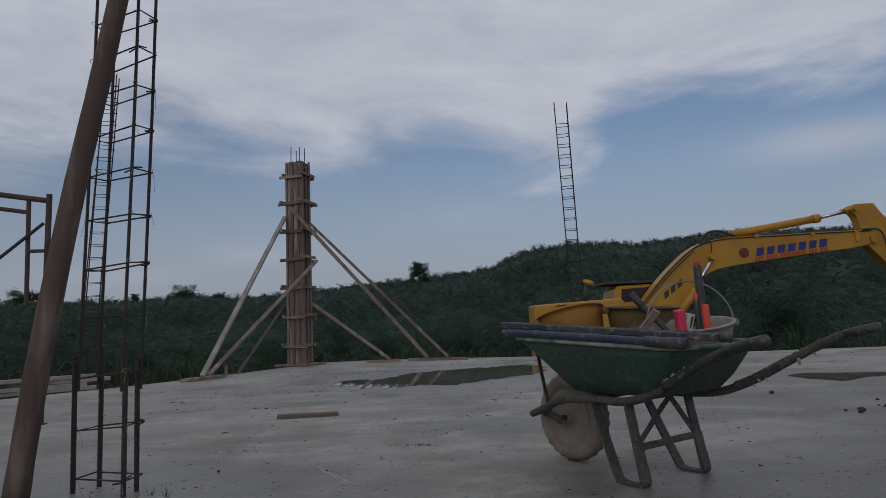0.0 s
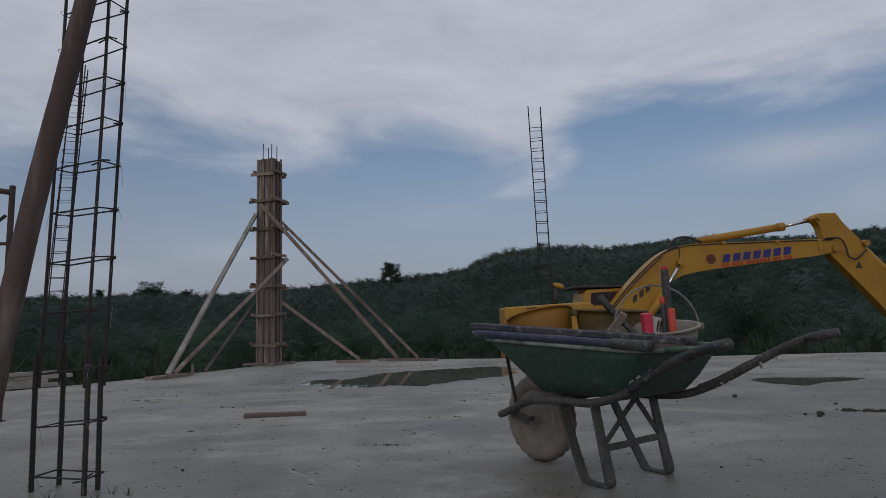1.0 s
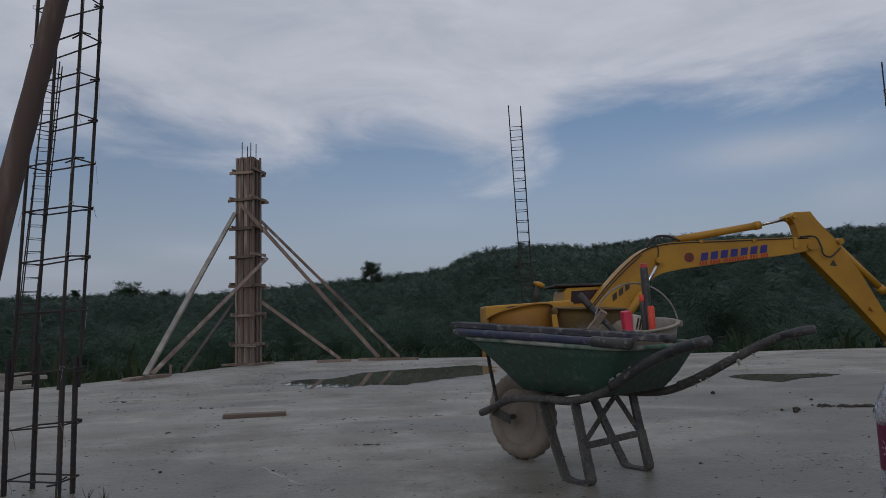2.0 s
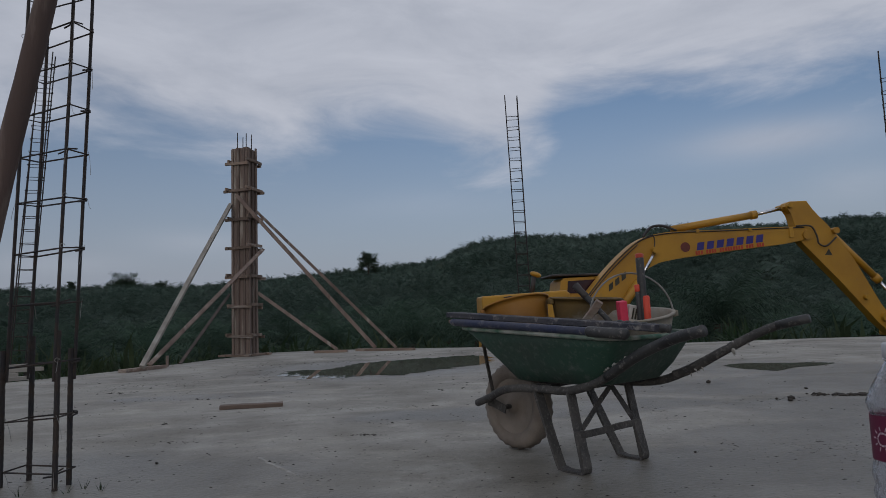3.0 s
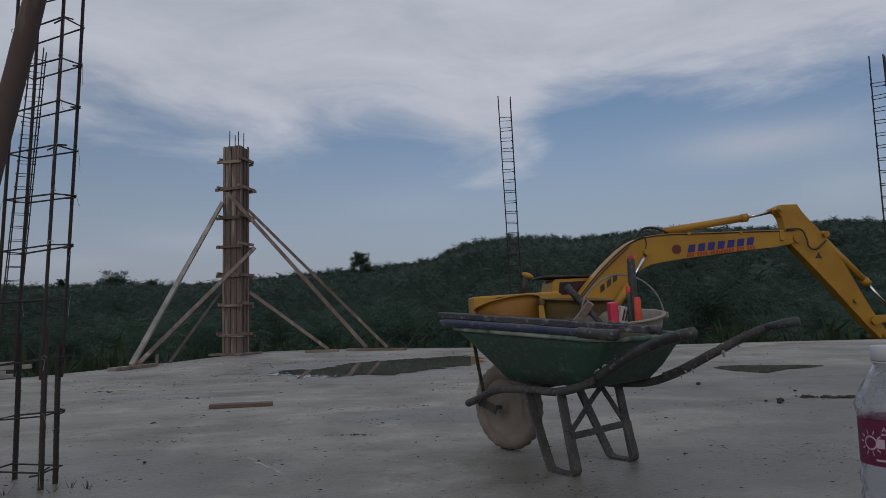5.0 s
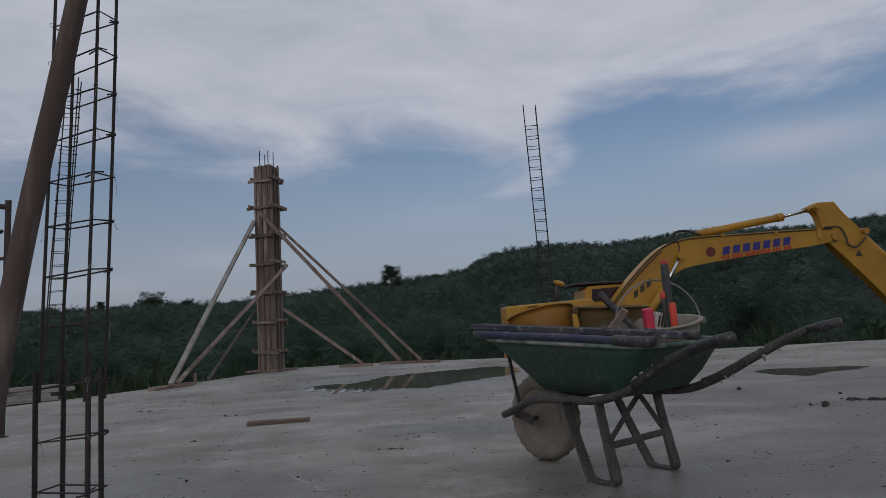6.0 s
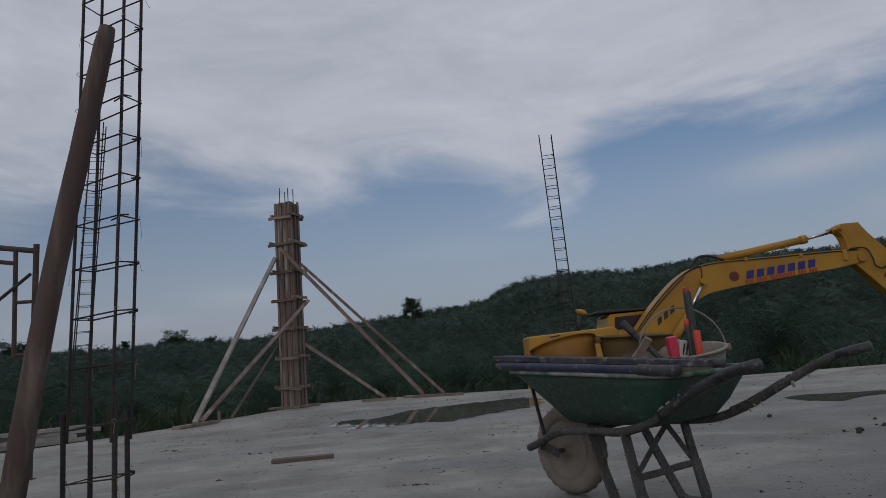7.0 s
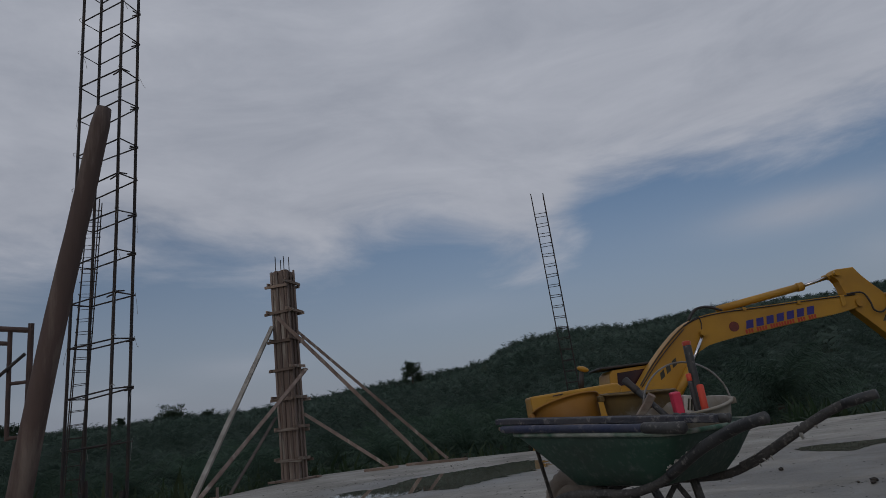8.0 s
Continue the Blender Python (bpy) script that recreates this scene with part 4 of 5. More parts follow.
# ---- digger ----
def digger():
    d = thing("excavator", "yellow tracked excavator parked beyond the slab, boom raised", "excavator", Matrix.Translation((0.169, 14.24, 0.37)) @ Matrix.Diagonal((1.0175, 1.0, 1.01, 1.0)))
    y0, y1 = -0.24, 0.14

    def panel(name, outline, a, b, mat, label="", parent=d, bevel=0.02):
        bm = bmesh.new()
        plate(bm, outline, a, b)
        if bevel:
            edges = [e for e in bm.edges if abs(e.verts[0].co.y - e.verts[1].co.y) < 1e-6]
            bmesh.ops.bevel(bm, geom=edges, offset=bevel, segments=2, affect="EDGES", profile=0.5)
        return part(name, bm, mat, parent, label)

    top = smooth_line([(4.02, 0, 0.10), (4.20, 0, 0.40), (4.43, 0, 0.67), (4.79, 0, 1.09), (5.22, 0, 1.51), (5.62, 0, 1.82), (6.02, 0, 1.97), (6.60, 0, 2.03), (7.39, 0, 2.04), (8.78, 0, 2.07), (9.62, 0, 2.08)], 3)
    low = smooth_line([(9.80, 0, 1.90), (9.52, 0, 1.73), (8.15, 0, 1.58), (6.96, 0, 1.45), (6.26, 0, 1.35), (5.85, 0, 1.22), (5.58, 0, 0.88), (5.22, 0, 0.44), (4.95, 0, 0.2), (4.4, 0, 0.05)], 3)
    boom = panel("boom", [(p.x, p.z) for p in top] + [(p.x, p.z) for p in low], y0, y1, DIGGER_YELLOW, "yellow box-section boom with lettering")
    stick = panel("arm", [(9.24, 2.56), (9.28, 2.64), (9.37, 2.68), (9.78, 2.69), (9.90, 2.46), (10.25, 2.12), (10.43, 1.86), (10.83, 1.27), (11.42, 0.17), (11.84, -0.46), (11.78, -0.56), (11.60, -0.54), (11.28, -0.21), (10.44, 0.77), (9.82, 1.45), (9.57, 1.71), (9.43, 2.13), (9.39, 2.40)], -0.19, 0.07, DIGGER_YELLOW, "yellow dipper arm reaching down")

    def rod(name, p, q, r, mat, y, parent, label=""):
        bm = bmesh.new()
        sweep(bm, [(p[0], y, p[1]), (q[0], y, q[1])], r, 14)
        return part(name, bm, mat, parent, label, True)

    rod("cylinder", (6.55, 2.10), (8.55, 2.40), 0.085, DIGGER_YELLOW, 0.0, boom, "yellow hydraulic cylinder")
    rod("cylinder_collar", (8.48, 2.39), (8.62, 2.41), 0.10, DIGGER_YELLOW, 0.0, boom)
    rod("piston_rod", (8.6, 2.41), (9.30, 2.55), 0.04, CHROME, 0.0, boom, "chrome piston rod")
    rod("rod_eye", (9.24, 2.54), (9.36, 2.57), 0.07, DIGGER_YELLOW, 0.0, boom)
    for y in (-0.34, 0.34):
        rod("boom_cylinder", (5.08, 0.25), (5.56, 0.88), 0.095, DIGGER_YELLOW, y, boom, "yellow hydraulic lift cylinder")
        rod("lift_rod", (5.54, 0.85), (5.98, 1.58), 0.04, CHROME, y, boom, "chrome piston rod")
        bm = bmesh.new()
        sweep(bm, [(5.99, y - 0.06, 1.60), (5.99, y + 0.06, 1.60)], 0.075, 16)
        part("pin", bm, DIGGER_YELLOW, boom)
    rod("bucket_cylinder", (10.47, 1.88), (11.50, 0.80), 0.08, DIGGER_YELLOW, 0.0, stick, "yellow hydraulic bucket cylinder")
    rod("cylinder_collar", (11.42, 0.88), (11.54, 0.76), 0.10, DIGGER_YELLOW, 0.0, stick)
    rod("piston_rod", (11.5, 0.80), (12.1, 0.06), 0.04, CHROME, 0.0, stick, "chrome piston rod")
    panel("bucket_link", [(11.40, -0.03), (12.20, 0.04), (12.22, -0.08), (11.46, -0.18)], -0.24, -0.19, DIGGER_YELLOW, "", stick, 0.01)
    panel("bucket_link", [(11.40, -0.03), (12.20, 0.04), (12.22, -0.08), (11.46, -0.18)], 0.19, 0.24, DIGGER_YELLOW, "", stick, 0.01)
    bucket = panel("bucket", [(11.50, -0.52), (11.80, -0.56), (12.3, -0.45), (12.75, -0.6), (12.7, -1.0), (12.2, -1.45), (11.6, -1.55), (12.0, -1.1)], -0.45, 0.45, DIGGER_DARK, "dark worn digging bucket", stick)
    for x, z, r, par in ((9.67, 1.87, 0.10, boom), (9.33, 2.58, 0.06, stick), (10.40, 1.96, 0.075, stick), (11.45, -0.09, 0.11, stick), (11.70, -0.46, 0.08, stick), (11.01, 0.38, 0.055, stick)):
        bm = bmesh.new()
        sweep(bm, [(x, -0.285, z), (x, 0.285, z)], r, 18)
        part("pin", bm, DIGGER_YELLOW, par)
    # edge plates and boom fittings
    bm = bmesh.new()
    sweep(bm, [(p.x, y0 - 0.012, p.z - 0.03) for p in top[6:]], 0.014, 6)
    part("edge_pipe", bm, DIGGER_DARK, boom, "dark steel pipe along the boom")
    for x in (7.05, 8.3):
        bm = bmesh.new()
        block(bm, (x, y0 - 0.01, 2.02), (0.07, 0.06, 0.08), 0.008)
        part("pipe_clamp", bm, DIGGER_YELLOW, boom)
    bm = bmesh.new()
    block(bm, (9.30, y0 - 0.015, 1.94), (0.10, 0.03, 0.24), 0.01)
    part("hinge_plate", bm, DIGGER_YELLOW, boom)

    def hose(pts, par, r=0.028):
        bm = bmesh.new()
        sweep(bm, smooth_line(pts, 6), r, 8)
        part("hose", bm, DIGGER_DARK, par, "black hydraulic hose", True)

    hose([(6.62, -0.1, 2.06), (6.3, -0.12, 2.17), (6.02, -0.12, 2.15), (5.80, -0.15, 1.92)], boom)
    hose([(6.65, 0.0, 2.08), (6.4, 0.05, 2.20), (6.1, 0.08, 2.18), (5.9, 0.1, 1.98)], boom)
    hose([(9.42, -0.27, 2.08), (9.75, -0.30, 2.07), (9.88, -0.30, 1.85), (9.92, -0.3, 1.66), (10.1, -0.3, 1.60), (10.38, -0.26, 1.80)], stick, 0.02)
    hose([(5.62, -0.255, 1.80), (5.95, -0.26, 1.95), (6.02, -0.26, 1.85), (6.0, -0.27, 1.66)], boom, 0.013)
    hose([(4.45, -0.255, 0.60), (4.85, -0.26, 1.05), (5.25, -0.26, 1.43), (5.62, -0.26, 1.74)], boom, 0.012)
    # lettering as plain shapes
    slope = 0.10

    def bar(name, mat, first, a, b, z, tall, tilt, y=y0 - 0.004):
        bm = bmesh.new()
        za, zb = z + (a - first) * tilt, z + (b - first) * tilt
        plate(bm, [(a, za), (b, zb), (b, zb + tall), (a, za + tall)], y - 0.004, y)
        part(name, bm, mat, boom)

    for i in range(7):
        a = 7.0 + 1.66 / 7 * i
        bm = bmesh.new()
        z = 1.575 + (a - 7.0) * slope
        plate(bm, [(a, z), (a + 0.165, z + 0.0165), (a + 0.20, z + 0.195), (a + 0.035, z + 0.18)], y0 - 0.008, y0 - 0.004)
        part("blue_mark", bm, LOGO_BLUE, boom)
    a = 6.97
    for letters in (3, 4, 9, 3, 3):
        for k in range(letters):
            bar("red_bar", LOGO_RED, 6.97, a + k * 0.064, a + k * 0.064 + 0.046, 1.470, 0.085, slope)
        a += (letters + 1) * 0.064
    for i in range(3):
        a = 4.90 + 0.46 / 3 * i
        bar("dark_mark", LOGO_BLACK, 4.90, a, a + 0.10, 0.70, 0.15, 0.72)
    bm = bmesh.new()
    sweep(bm, [(6.74, y0 - 0.007, 1.66), (6.74, y0, 1.66)], 0.112, 28)
    part("round_mark", bm, MAROON, boom, "round dark red mark")
    bm = bmesh.new()
    plate(bm, [(10.12, 1.40), (10.30, 1.38), (10.22, 1.54)], -0.195, -0.19)
    part("warning_mark", bm, LOGO_BLACK, stick)
    # house
    body = panel("engine_cover", [(1.92, -0.6), (1.90, 0.62), (1.905, 0.645), (1.93, 0.66), (3.68, 0.735), (3.76, 0.67), (3.78, -0.6)], -1.15, -0.30, DIGGER_YELLOW, "yellow engine cover", d, 0.04)
    bm = bmesh.new()
    block(bm, (2.9, -1.155, 0.30), (1.4, 0.02, 0.55), 0.008)
    part("cover_door", bm, DIGGER_YELLOW, body, "yellow side door")
    bm = bmesh.new()
    sweep(bm, [(2.35, -1.18, 0.62), (2.55, -1.18, 0.64)], 0.012, 6)
    part("latch", bm, DIGGER_DARK, body)
    frame_c = panel("cab", [(3.88, 0.55), (3.94, 0.98), (4.02, 1.06), (5.01, 1.09), (5.05, 0.55)], 0.25, 1.25, DIGGER_YELLOW, "yellow operator cab", d, 0.02)
    bm = bmesh.new()
    plate(bm, [(4.08, 0.70), (4.11, 0.985), (4.98, 1.02), (4.98, 0.70)], 0.235, 0.246)
    part("window", bm, GLASS_DARK, frame_c, "dark cab window with maroon seat behind")
    bm = bmesh.new()
    block(bm, (4.38, 0.75, 1.125), (1.30, 1.1, 0.05), 0.015)
    part("roof", bm, DIGGER_DARK, frame_c, "black cab roof")
    panel("turntable_deck", [(2.6, -0.75), (2.6, -0.6), (5.4, -0.6), (5.4, -0.75)], -1.1, 1.3, DIGGER_YELLOW, "", d, 0.02)
    mirror = rod("mirror_post", (3.14, 0.70), (3.20, 1.08), 0.05, DIGGER_DARK, -0.3, d, "dark exhaust pipe")
    bm = bmesh.new()
    bmesh.ops.create_uvsphere(bm, u_segments=16, v_segments=10, radius=0.11, matrix=Matrix.Translation((3.24, -0.3, 1.13)) @ Matrix.Rotation(radians(20), 4, "Y") @ Matrix.Diagonal((1.2, 0.8, 0.55, 1)))
    part("cap", bm, DIGGER_YELLOW, mirror, "yellow rounded cap", True)
    for y in (-1.1, 0.95):
        bm = bmesh.new()
        outl = [(2.3 + 0.42 * math.cos(radians(a)), -1.35 + 0.42 * math.sin(radians(a))) for a in range(90, 271, 15)] + [(5.6 + 0.42 * math.cos(radians(a)), -1.35 + 0.42 * math.sin(radians(a))) for a in range(-90, 91, 15)]
        plate(bm, outl, y - 0.28, y + 0.28)
        part("track", bm, DIGGER_DARK, d, "muddy steel crawler track")
    bm = bmesh.new()
    turned(bm, [(0.01, -1.3), (0.75, -1.3), (0.75, -0.74), (0.01, -0.74)], 24, (3.9, 0, 0))
    part("slew_ring", bm, DIGGER_DARK, d)


digger()


# ---- bottle on a crate ----
def bottle():
    b = thing("water_bottle", "clear plastic water bottle with magenta label and white cap", "bottle", pose(0.462, -0.448, 0.3665, 0, 0, 0))
    bm = bmesh.new()
    prof = [(0.001, 0.005), (0.015, 0.002), (0.027, 0.001), (0.0315, 0.006), (0.032, 0.014)]
    for z in (0.022, 0.039, 0.056, 0.073):
        prof += [(0.0318, z), (0.0300, z + 0.005), (0.0300, z + 0.008), (0.0318, z + 0.013)]
    prof += [(0.0318, 0.092), (0.0306, 0.097), (0.0296, 0.101), (0.0294, 0.1025), (0.0294, 0.1455), (0.0306, 0.149), (0.0312, 0.152), (0.0322, 0.155), (0.0322, 0.1565), (0.0308, 0.1595), (0.0286, 0.166), (0.0245, 0.174), (0.0195, 0.1825), (0.0155, 0.190), (0.0132, 0.1935), (0.0128, 0.196)]
    inner = [(max(r - 0.0012, 0.0008), z + (0.001 if i < 3 else 0)) for i, (r, z) in enumerate(prof)]
    turned(bm, prof + inner[::-1], 48)
    for v in bm.verts:
        if 0.156 < v.co.z < 0.192:
            k = 1 + 0.02 * noise.noise((v.co.x * 160, v.co.y * 160, v.co.z * 160))
            v.co.x, v.co.y = v.co.x * k, v.co.y * k
    shell = part("shell", bm, CLEAR, b, "crinkled clear plastic", True)
    shell.visible_shadow = False
    # drops of condensation inside the shoulder
    random.seed(31)
    bm = bmesh.new()
    for _ in range(130):
        a, z = random.uniform(0, 6.283), random.uniform(0.160, 0.188)
        r = np.interp(z, (0.1595, 0.166, 0.174, 0.1825, 0.190), (0.0308, 0.0286, 0.0245, 0.0195, 0.0155)) - 0.0018
        bmesh.ops.create_icosphere(bm, subdivisions=1, radius=random.uniform(0.0004, 0.0011), matrix=Matrix.Translation((r * math.cos(a), r * math.sin(a), z)))
    part("water_drops", bm, CAP_WHITE, b, "fine drops inside the shoulder", True)
    bm = bmesh.new()
    turned(bm, [(0.0001, 0.2120), (0.0132, 0.2120), (0.0146, 0.2108), (0.0148, 0.1985), (0.0136, 0.1978)], 72)
    for v in bm.verts:
        if 0.0146 < math.hypot(v.co.x, v.co.y):
            k = 1.0 if round(math.atan2(v.co.y, v.co.x) / (2 * math.pi) * 72) % 2 else 0.975
            v.co.x, v.co.y = v.co.x * k, v.co.y * k
    cap = part("cap", bm, CAP_WHITE, b, "white screw cap", True)
    bm = bmesh.new()
    turned(bm, [(0.0130, 0.1955), (0.0146, 0.1955), (0.0148, 0.1972), (0.0130, 0.1972)], 48)
    part("tamper_ring", bm, CAP_WHITE, cap, "", True)
    bm = bmesh.new()
    turned(bm, [(0.0301, 0.1030), (0.0301, 0.1450)], 48)
    label = part("label", bm, LABEL_MAGENTA, b, "magenta printed paper band", True)
    # print on the band: plain shapes wrapped round it
    face = math.atan2(-0.61, -0.494)
    R = 0.0304

    def wrapped(name, shapes, z0):
        bm = bmesh.new()
        for x0, x1, a, c in shapes:
            n = max(2, int((x1 - x0) / 0.0015))
            turn = [face + (x0 + (x1 - x0) * i / n) / R for i in range(n + 1)]
            lower = [bm.verts.new((R * math.cos(q), R * math.sin(q), z0 + a)) for q in turn]
            upper = [bm.verts.new((R * math.cos(q), R * math.sin(q), z0 + c)) for q in turn]
            for i in range(n):
                bm.faces.new((lower[i], lower[i + 1], upper[i + 1], upper[i]))
        part(name, bm, LABEL_WHITE, label)

    wrapped("white_mark", [(-0.0155 + i * 0.0082, -0.0155 + i * 0.0082 + 0.0068, -0.0042, 0.0042) for i in range(4)], 0.1235)
    wrapped("white_line", [(-0.017, 0.020, -0.0009, 0.0009)], 0.1085)
    disc = [(-0.0215 + 0.0058 * math.cos(a) - 0.0006, -0.0215 + 0.0058 * math.cos(a) + 0.0006, 0.0058 * math.sin(a) - 0.0009, 0.0058 * math.sin(a) + 0.0009) for a in [k * 0.262 for k in range(24)]]
    wrapped("sun_ring", disc, 0.1235)
    for k in range(9):
        a = 0.6 + k * 0.62
        wrapped("sun_ray", [(-0.0215 + r * math.cos(a) - 0.0004, -0.0215 + r * math.cos(a) + 0.0004, r * math.sin(a) - 0.0007, r * math.sin(a) + 0.0007) for r in (0.0085, 0.0094, 0.0103, 0.0112)], 0.1235)
    wrapped("small_line", [(-0.011, 0.014, -0.0006, 0.0006)], 0.1322)
    # the words above the mark
    cu = bpy.data.curves.new("words", "FONT")
    cu.body, cu.size = "AIR M", 0.0062
    holder = bpy.data.objects.new("words", cu)
    scene.collection.objects.link(holder)
    bpy.context.view_layer.update()
    me = bpy.data.meshes.new_from_object(holder.evaluated_get(bpy.context.evaluated_depsgraph_get()))
    bpy.data.objects.remove(holder)
    for v in me.vertices:
        a = face + (v.co.x - 0.0105) / R
        v.co = (R * math.cos(a), R * math.sin(a), 0.1345 + v.co.y)
    me.materials.clear()
    me.materials.append(LABEL_WHITE)
    o = new("lettering", me)
    o.parent = label


bottle()
crate = thing("crate", "plain brown timber crate under the bottle", "crate", pose(0.45, -0.465, 0, 0, 0, -38))
for i in range(3):
    bm = bmesh.new()
    board(bm, (-0.11, -0.075 + 0.075 * i, 0.357), (0.11, -0.075 + 0.075 * i, 0.357), 0.07, 0.018)
    part("top_slat", bm, TIMBER_LONG, crate)
for x, y in ((-0.09, -0.09), (0.09, -0.09), (0.09, 0.09), (-0.09, 0.09)):
    bm = bmesh.new()
    board(bm, (x, y, 0), (x, y, 0.348), 0.03, 0.03, (0, 1, 0))
    part("corner_post", bm, TIMBER, crate)
for z in (0.06, 0.17, 0.28):
    for s in (-1, 1):
        bm = bmesh.new()
        board(bm, (-0.11, 0.115 * s, z), (0.11, 0.115 * s, z), 0.016, 0.07)
        part("side_slat", bm, TIMBER_LONG, crate)


# ---- grit and lumps on the slab ----
def lump(bm, c, r, flat=0.6):
    m = Matrix.Translation(c) @ Euler((random.random() * 6, random.random() * 6, random.random() * 6)).to_matrix().to_4x4()
    made = bmesh.ops.create_icosphere(bm, subdivisions=1, radius=r, matrix=Matrix.Translation(c))["verts"]
    for v in made:
        d = v.co - Vector(c)
        d *= 1 + 0.5 * noise.noise((m @ v.co) * (1.2 / r))
        v.co = Vector(c) + Vector((d.x, d.y, d.z * flat))
    return bm


random.seed(5)
for x, y, r in ((2.68, 4.47, 0.024), (2.66, 3.28, 0.026), (2.61, 3.22, 0.018), (2.58, 3.32, 0.012), (-0.54, 2.13, 0.008), (-1.06, 2.23, 0.009), (1.31, 1.84, 0.007), (3.1, 3.8, 0.014), (-0.13, 2.72, 0.008)):
    bm = bmesh.new()
    lump(bm, (0, 0, r * 0.45), r)
    ob = tagged(part("mud_clod", bm, MUD), "small dark clod of mud on the slab", "clod", "mud clods")
    ob.location = (x, y, 0)
bm = bmesh.new()
for start, end, size in ((0.0, 0.15, 0.022), (0.20, 0.24, 0.010), (0.29, 0.40, 0.020), (0.42, 1.0, 0.030)):
    for i in range(int(6 + 46 * (end - start))):
        t = random.uniform(start, end)
        lump(bm, (2.90 + 0.50 * t + random.gauss(0, 0.012), 3.44 - 0.16 * t + random.gauss(0, 0.03), 0.004), size * random.uniform(0.3, 1.15), random.uniform(0.35, 0.6))
tagged(part("mud_heap", bm, MUD), "row of dark mud crumbs dropped on the slab", "mud", kind="stuff")
bm = bmesh.new()
line = smooth_line([(-0.60, 2.25, 0), (-0.53, 2.10, 0), (-0.45, 1.96, 0), (-0.38, 1.82, 0)], 5)
loft(bm, [[p + Vector((-0.010 - 0.007 * math.sin(i * 1.7), 0, 0.0006)), p + Vector((0, 0, 0.004)), p + Vector((0.008 + 0.006 * math.cos(i * 2.3), 0, 0.0006))] for i, p in enumerate(line)], False, False)
tagged(part("cement_smear", bm, CEMENT), "pale smear of dried cement on the slab", "smear", kind="structure")
verts, faces = [], []


def grit(x, y, r):
    """A low crumb with an uneven outline, often drawn out to one side."""
    k = len(verts)
    a = random.random() * 6.28
    long = random.uniform(1.0, 2.4)
    n = 5
    for i in range(n):
        b = a + i * 6.283 / n + random.uniform(-0.35, 0.35)
        q = r * random.uniform(0.6, 1.15)
        verts.append((x + q * long * math.cos(b), y + q * math.sin(b), 0.0004))
    verts.append((x + random.uniform(-0.3, 0.3) * r, y, r * random.uniform(0.25, 0.7)))
    faces.extend([(k + i, k + (i + 1) % n, k + n) for i in range(n)])


def on_slab(x, y):
    return y < 12.5 + 2.6 * min(x + 2.9, 0) and y < 11.8 - 0.45 * (x - 2.9)


for i in range(5200):
    y = 1.0 + 10.0 * random.random() ** 1.8
    x = random.uniform(-0.45 * (y + 1.2) - 0.3, 0.72 * (y + 1.2) + 0.2)
    lumpy = noise.noise((x * 0.9, y * 0.9, 4.0)) + 0.6 * noise.noise((x * 3, y * 3, 9.0))
    if not on_slab(x, y) or lumpy < random.uniform(-0.7, 0.5):
        continue
    grit(x, y, random.choice((0.0016, 0.002, 0.0024, 0.0032, 0.0042, 0.0062)) * (0.6 + 0.16 * y))
crumbs = ((1.9, 1.82, 0.14, 0.12, 420, 0.8), (-0.12, 2.74, 0.07, 0.03, 34, 2.0), (-0.07, 3.21, 0.09, 0.03, 16, 2.0), (0.03, 3.1, 0.03, 0.02, 10, 2.2), (-0.26, 1.76, 0.08, 0.06, 34, 1.3), (0.22, 3.83, 0.12, 0.05, 20, 1.8), (-1.42, 3.56, 0.02, 0.04, 7, 2.0), (-1.15, 3.28, 0.03, 0.02, 5, 2.0), (-1.11, 2.8, 0.05, 0.02, 14, 1.8), (-1.05, 1.92, 0.06, 0.03, 12, 1.5), (-1.51, 4.95, 0.06, 0.03, 8, 2.0), (-2.61, 5.89, 0.14, 0.05, 24, 2.2), (-0.3, 2.29, 0.04, 0.02, 6, 1.7), (-1.38, 6.51, 0.05, 0.03, 6, 2.2), (-2.4, 6.6, 0.5, 0.2, 120, 1.2), (-1.2, 9.4, 0.5, 0.3, 110, 1.5), (2.5, 3.3, 0.3, 0.1, 60, 1.2), (-1.4, 7.6, 0.25, 0.35, 60, 1.4), (0.9, 5.1, 0.25, 0.1, 16, 2.0), (0.2, 11.2, 0.8, 0.25, 70, 1.6))
for cx, cy, sx, sy, count, size in crumbs:
    for i in range(count):
        x, y = random.gauss(cx, sx), random.gauss(cy, sy)
        if on_slab(x, y):
            grit(x, y, random.choice((0.0012, 0.0018, 0.0025, 0.004)) * size * (0.6 + 0.16 * cy))
me = bpy.data.meshes.new("grit")
me.from_pydata(verts, [], faces)
me.materials.append(MUD)
tagged(new("grit", me), "scattered dark grit and crumbs on the slab", "grit", kind="stuff")


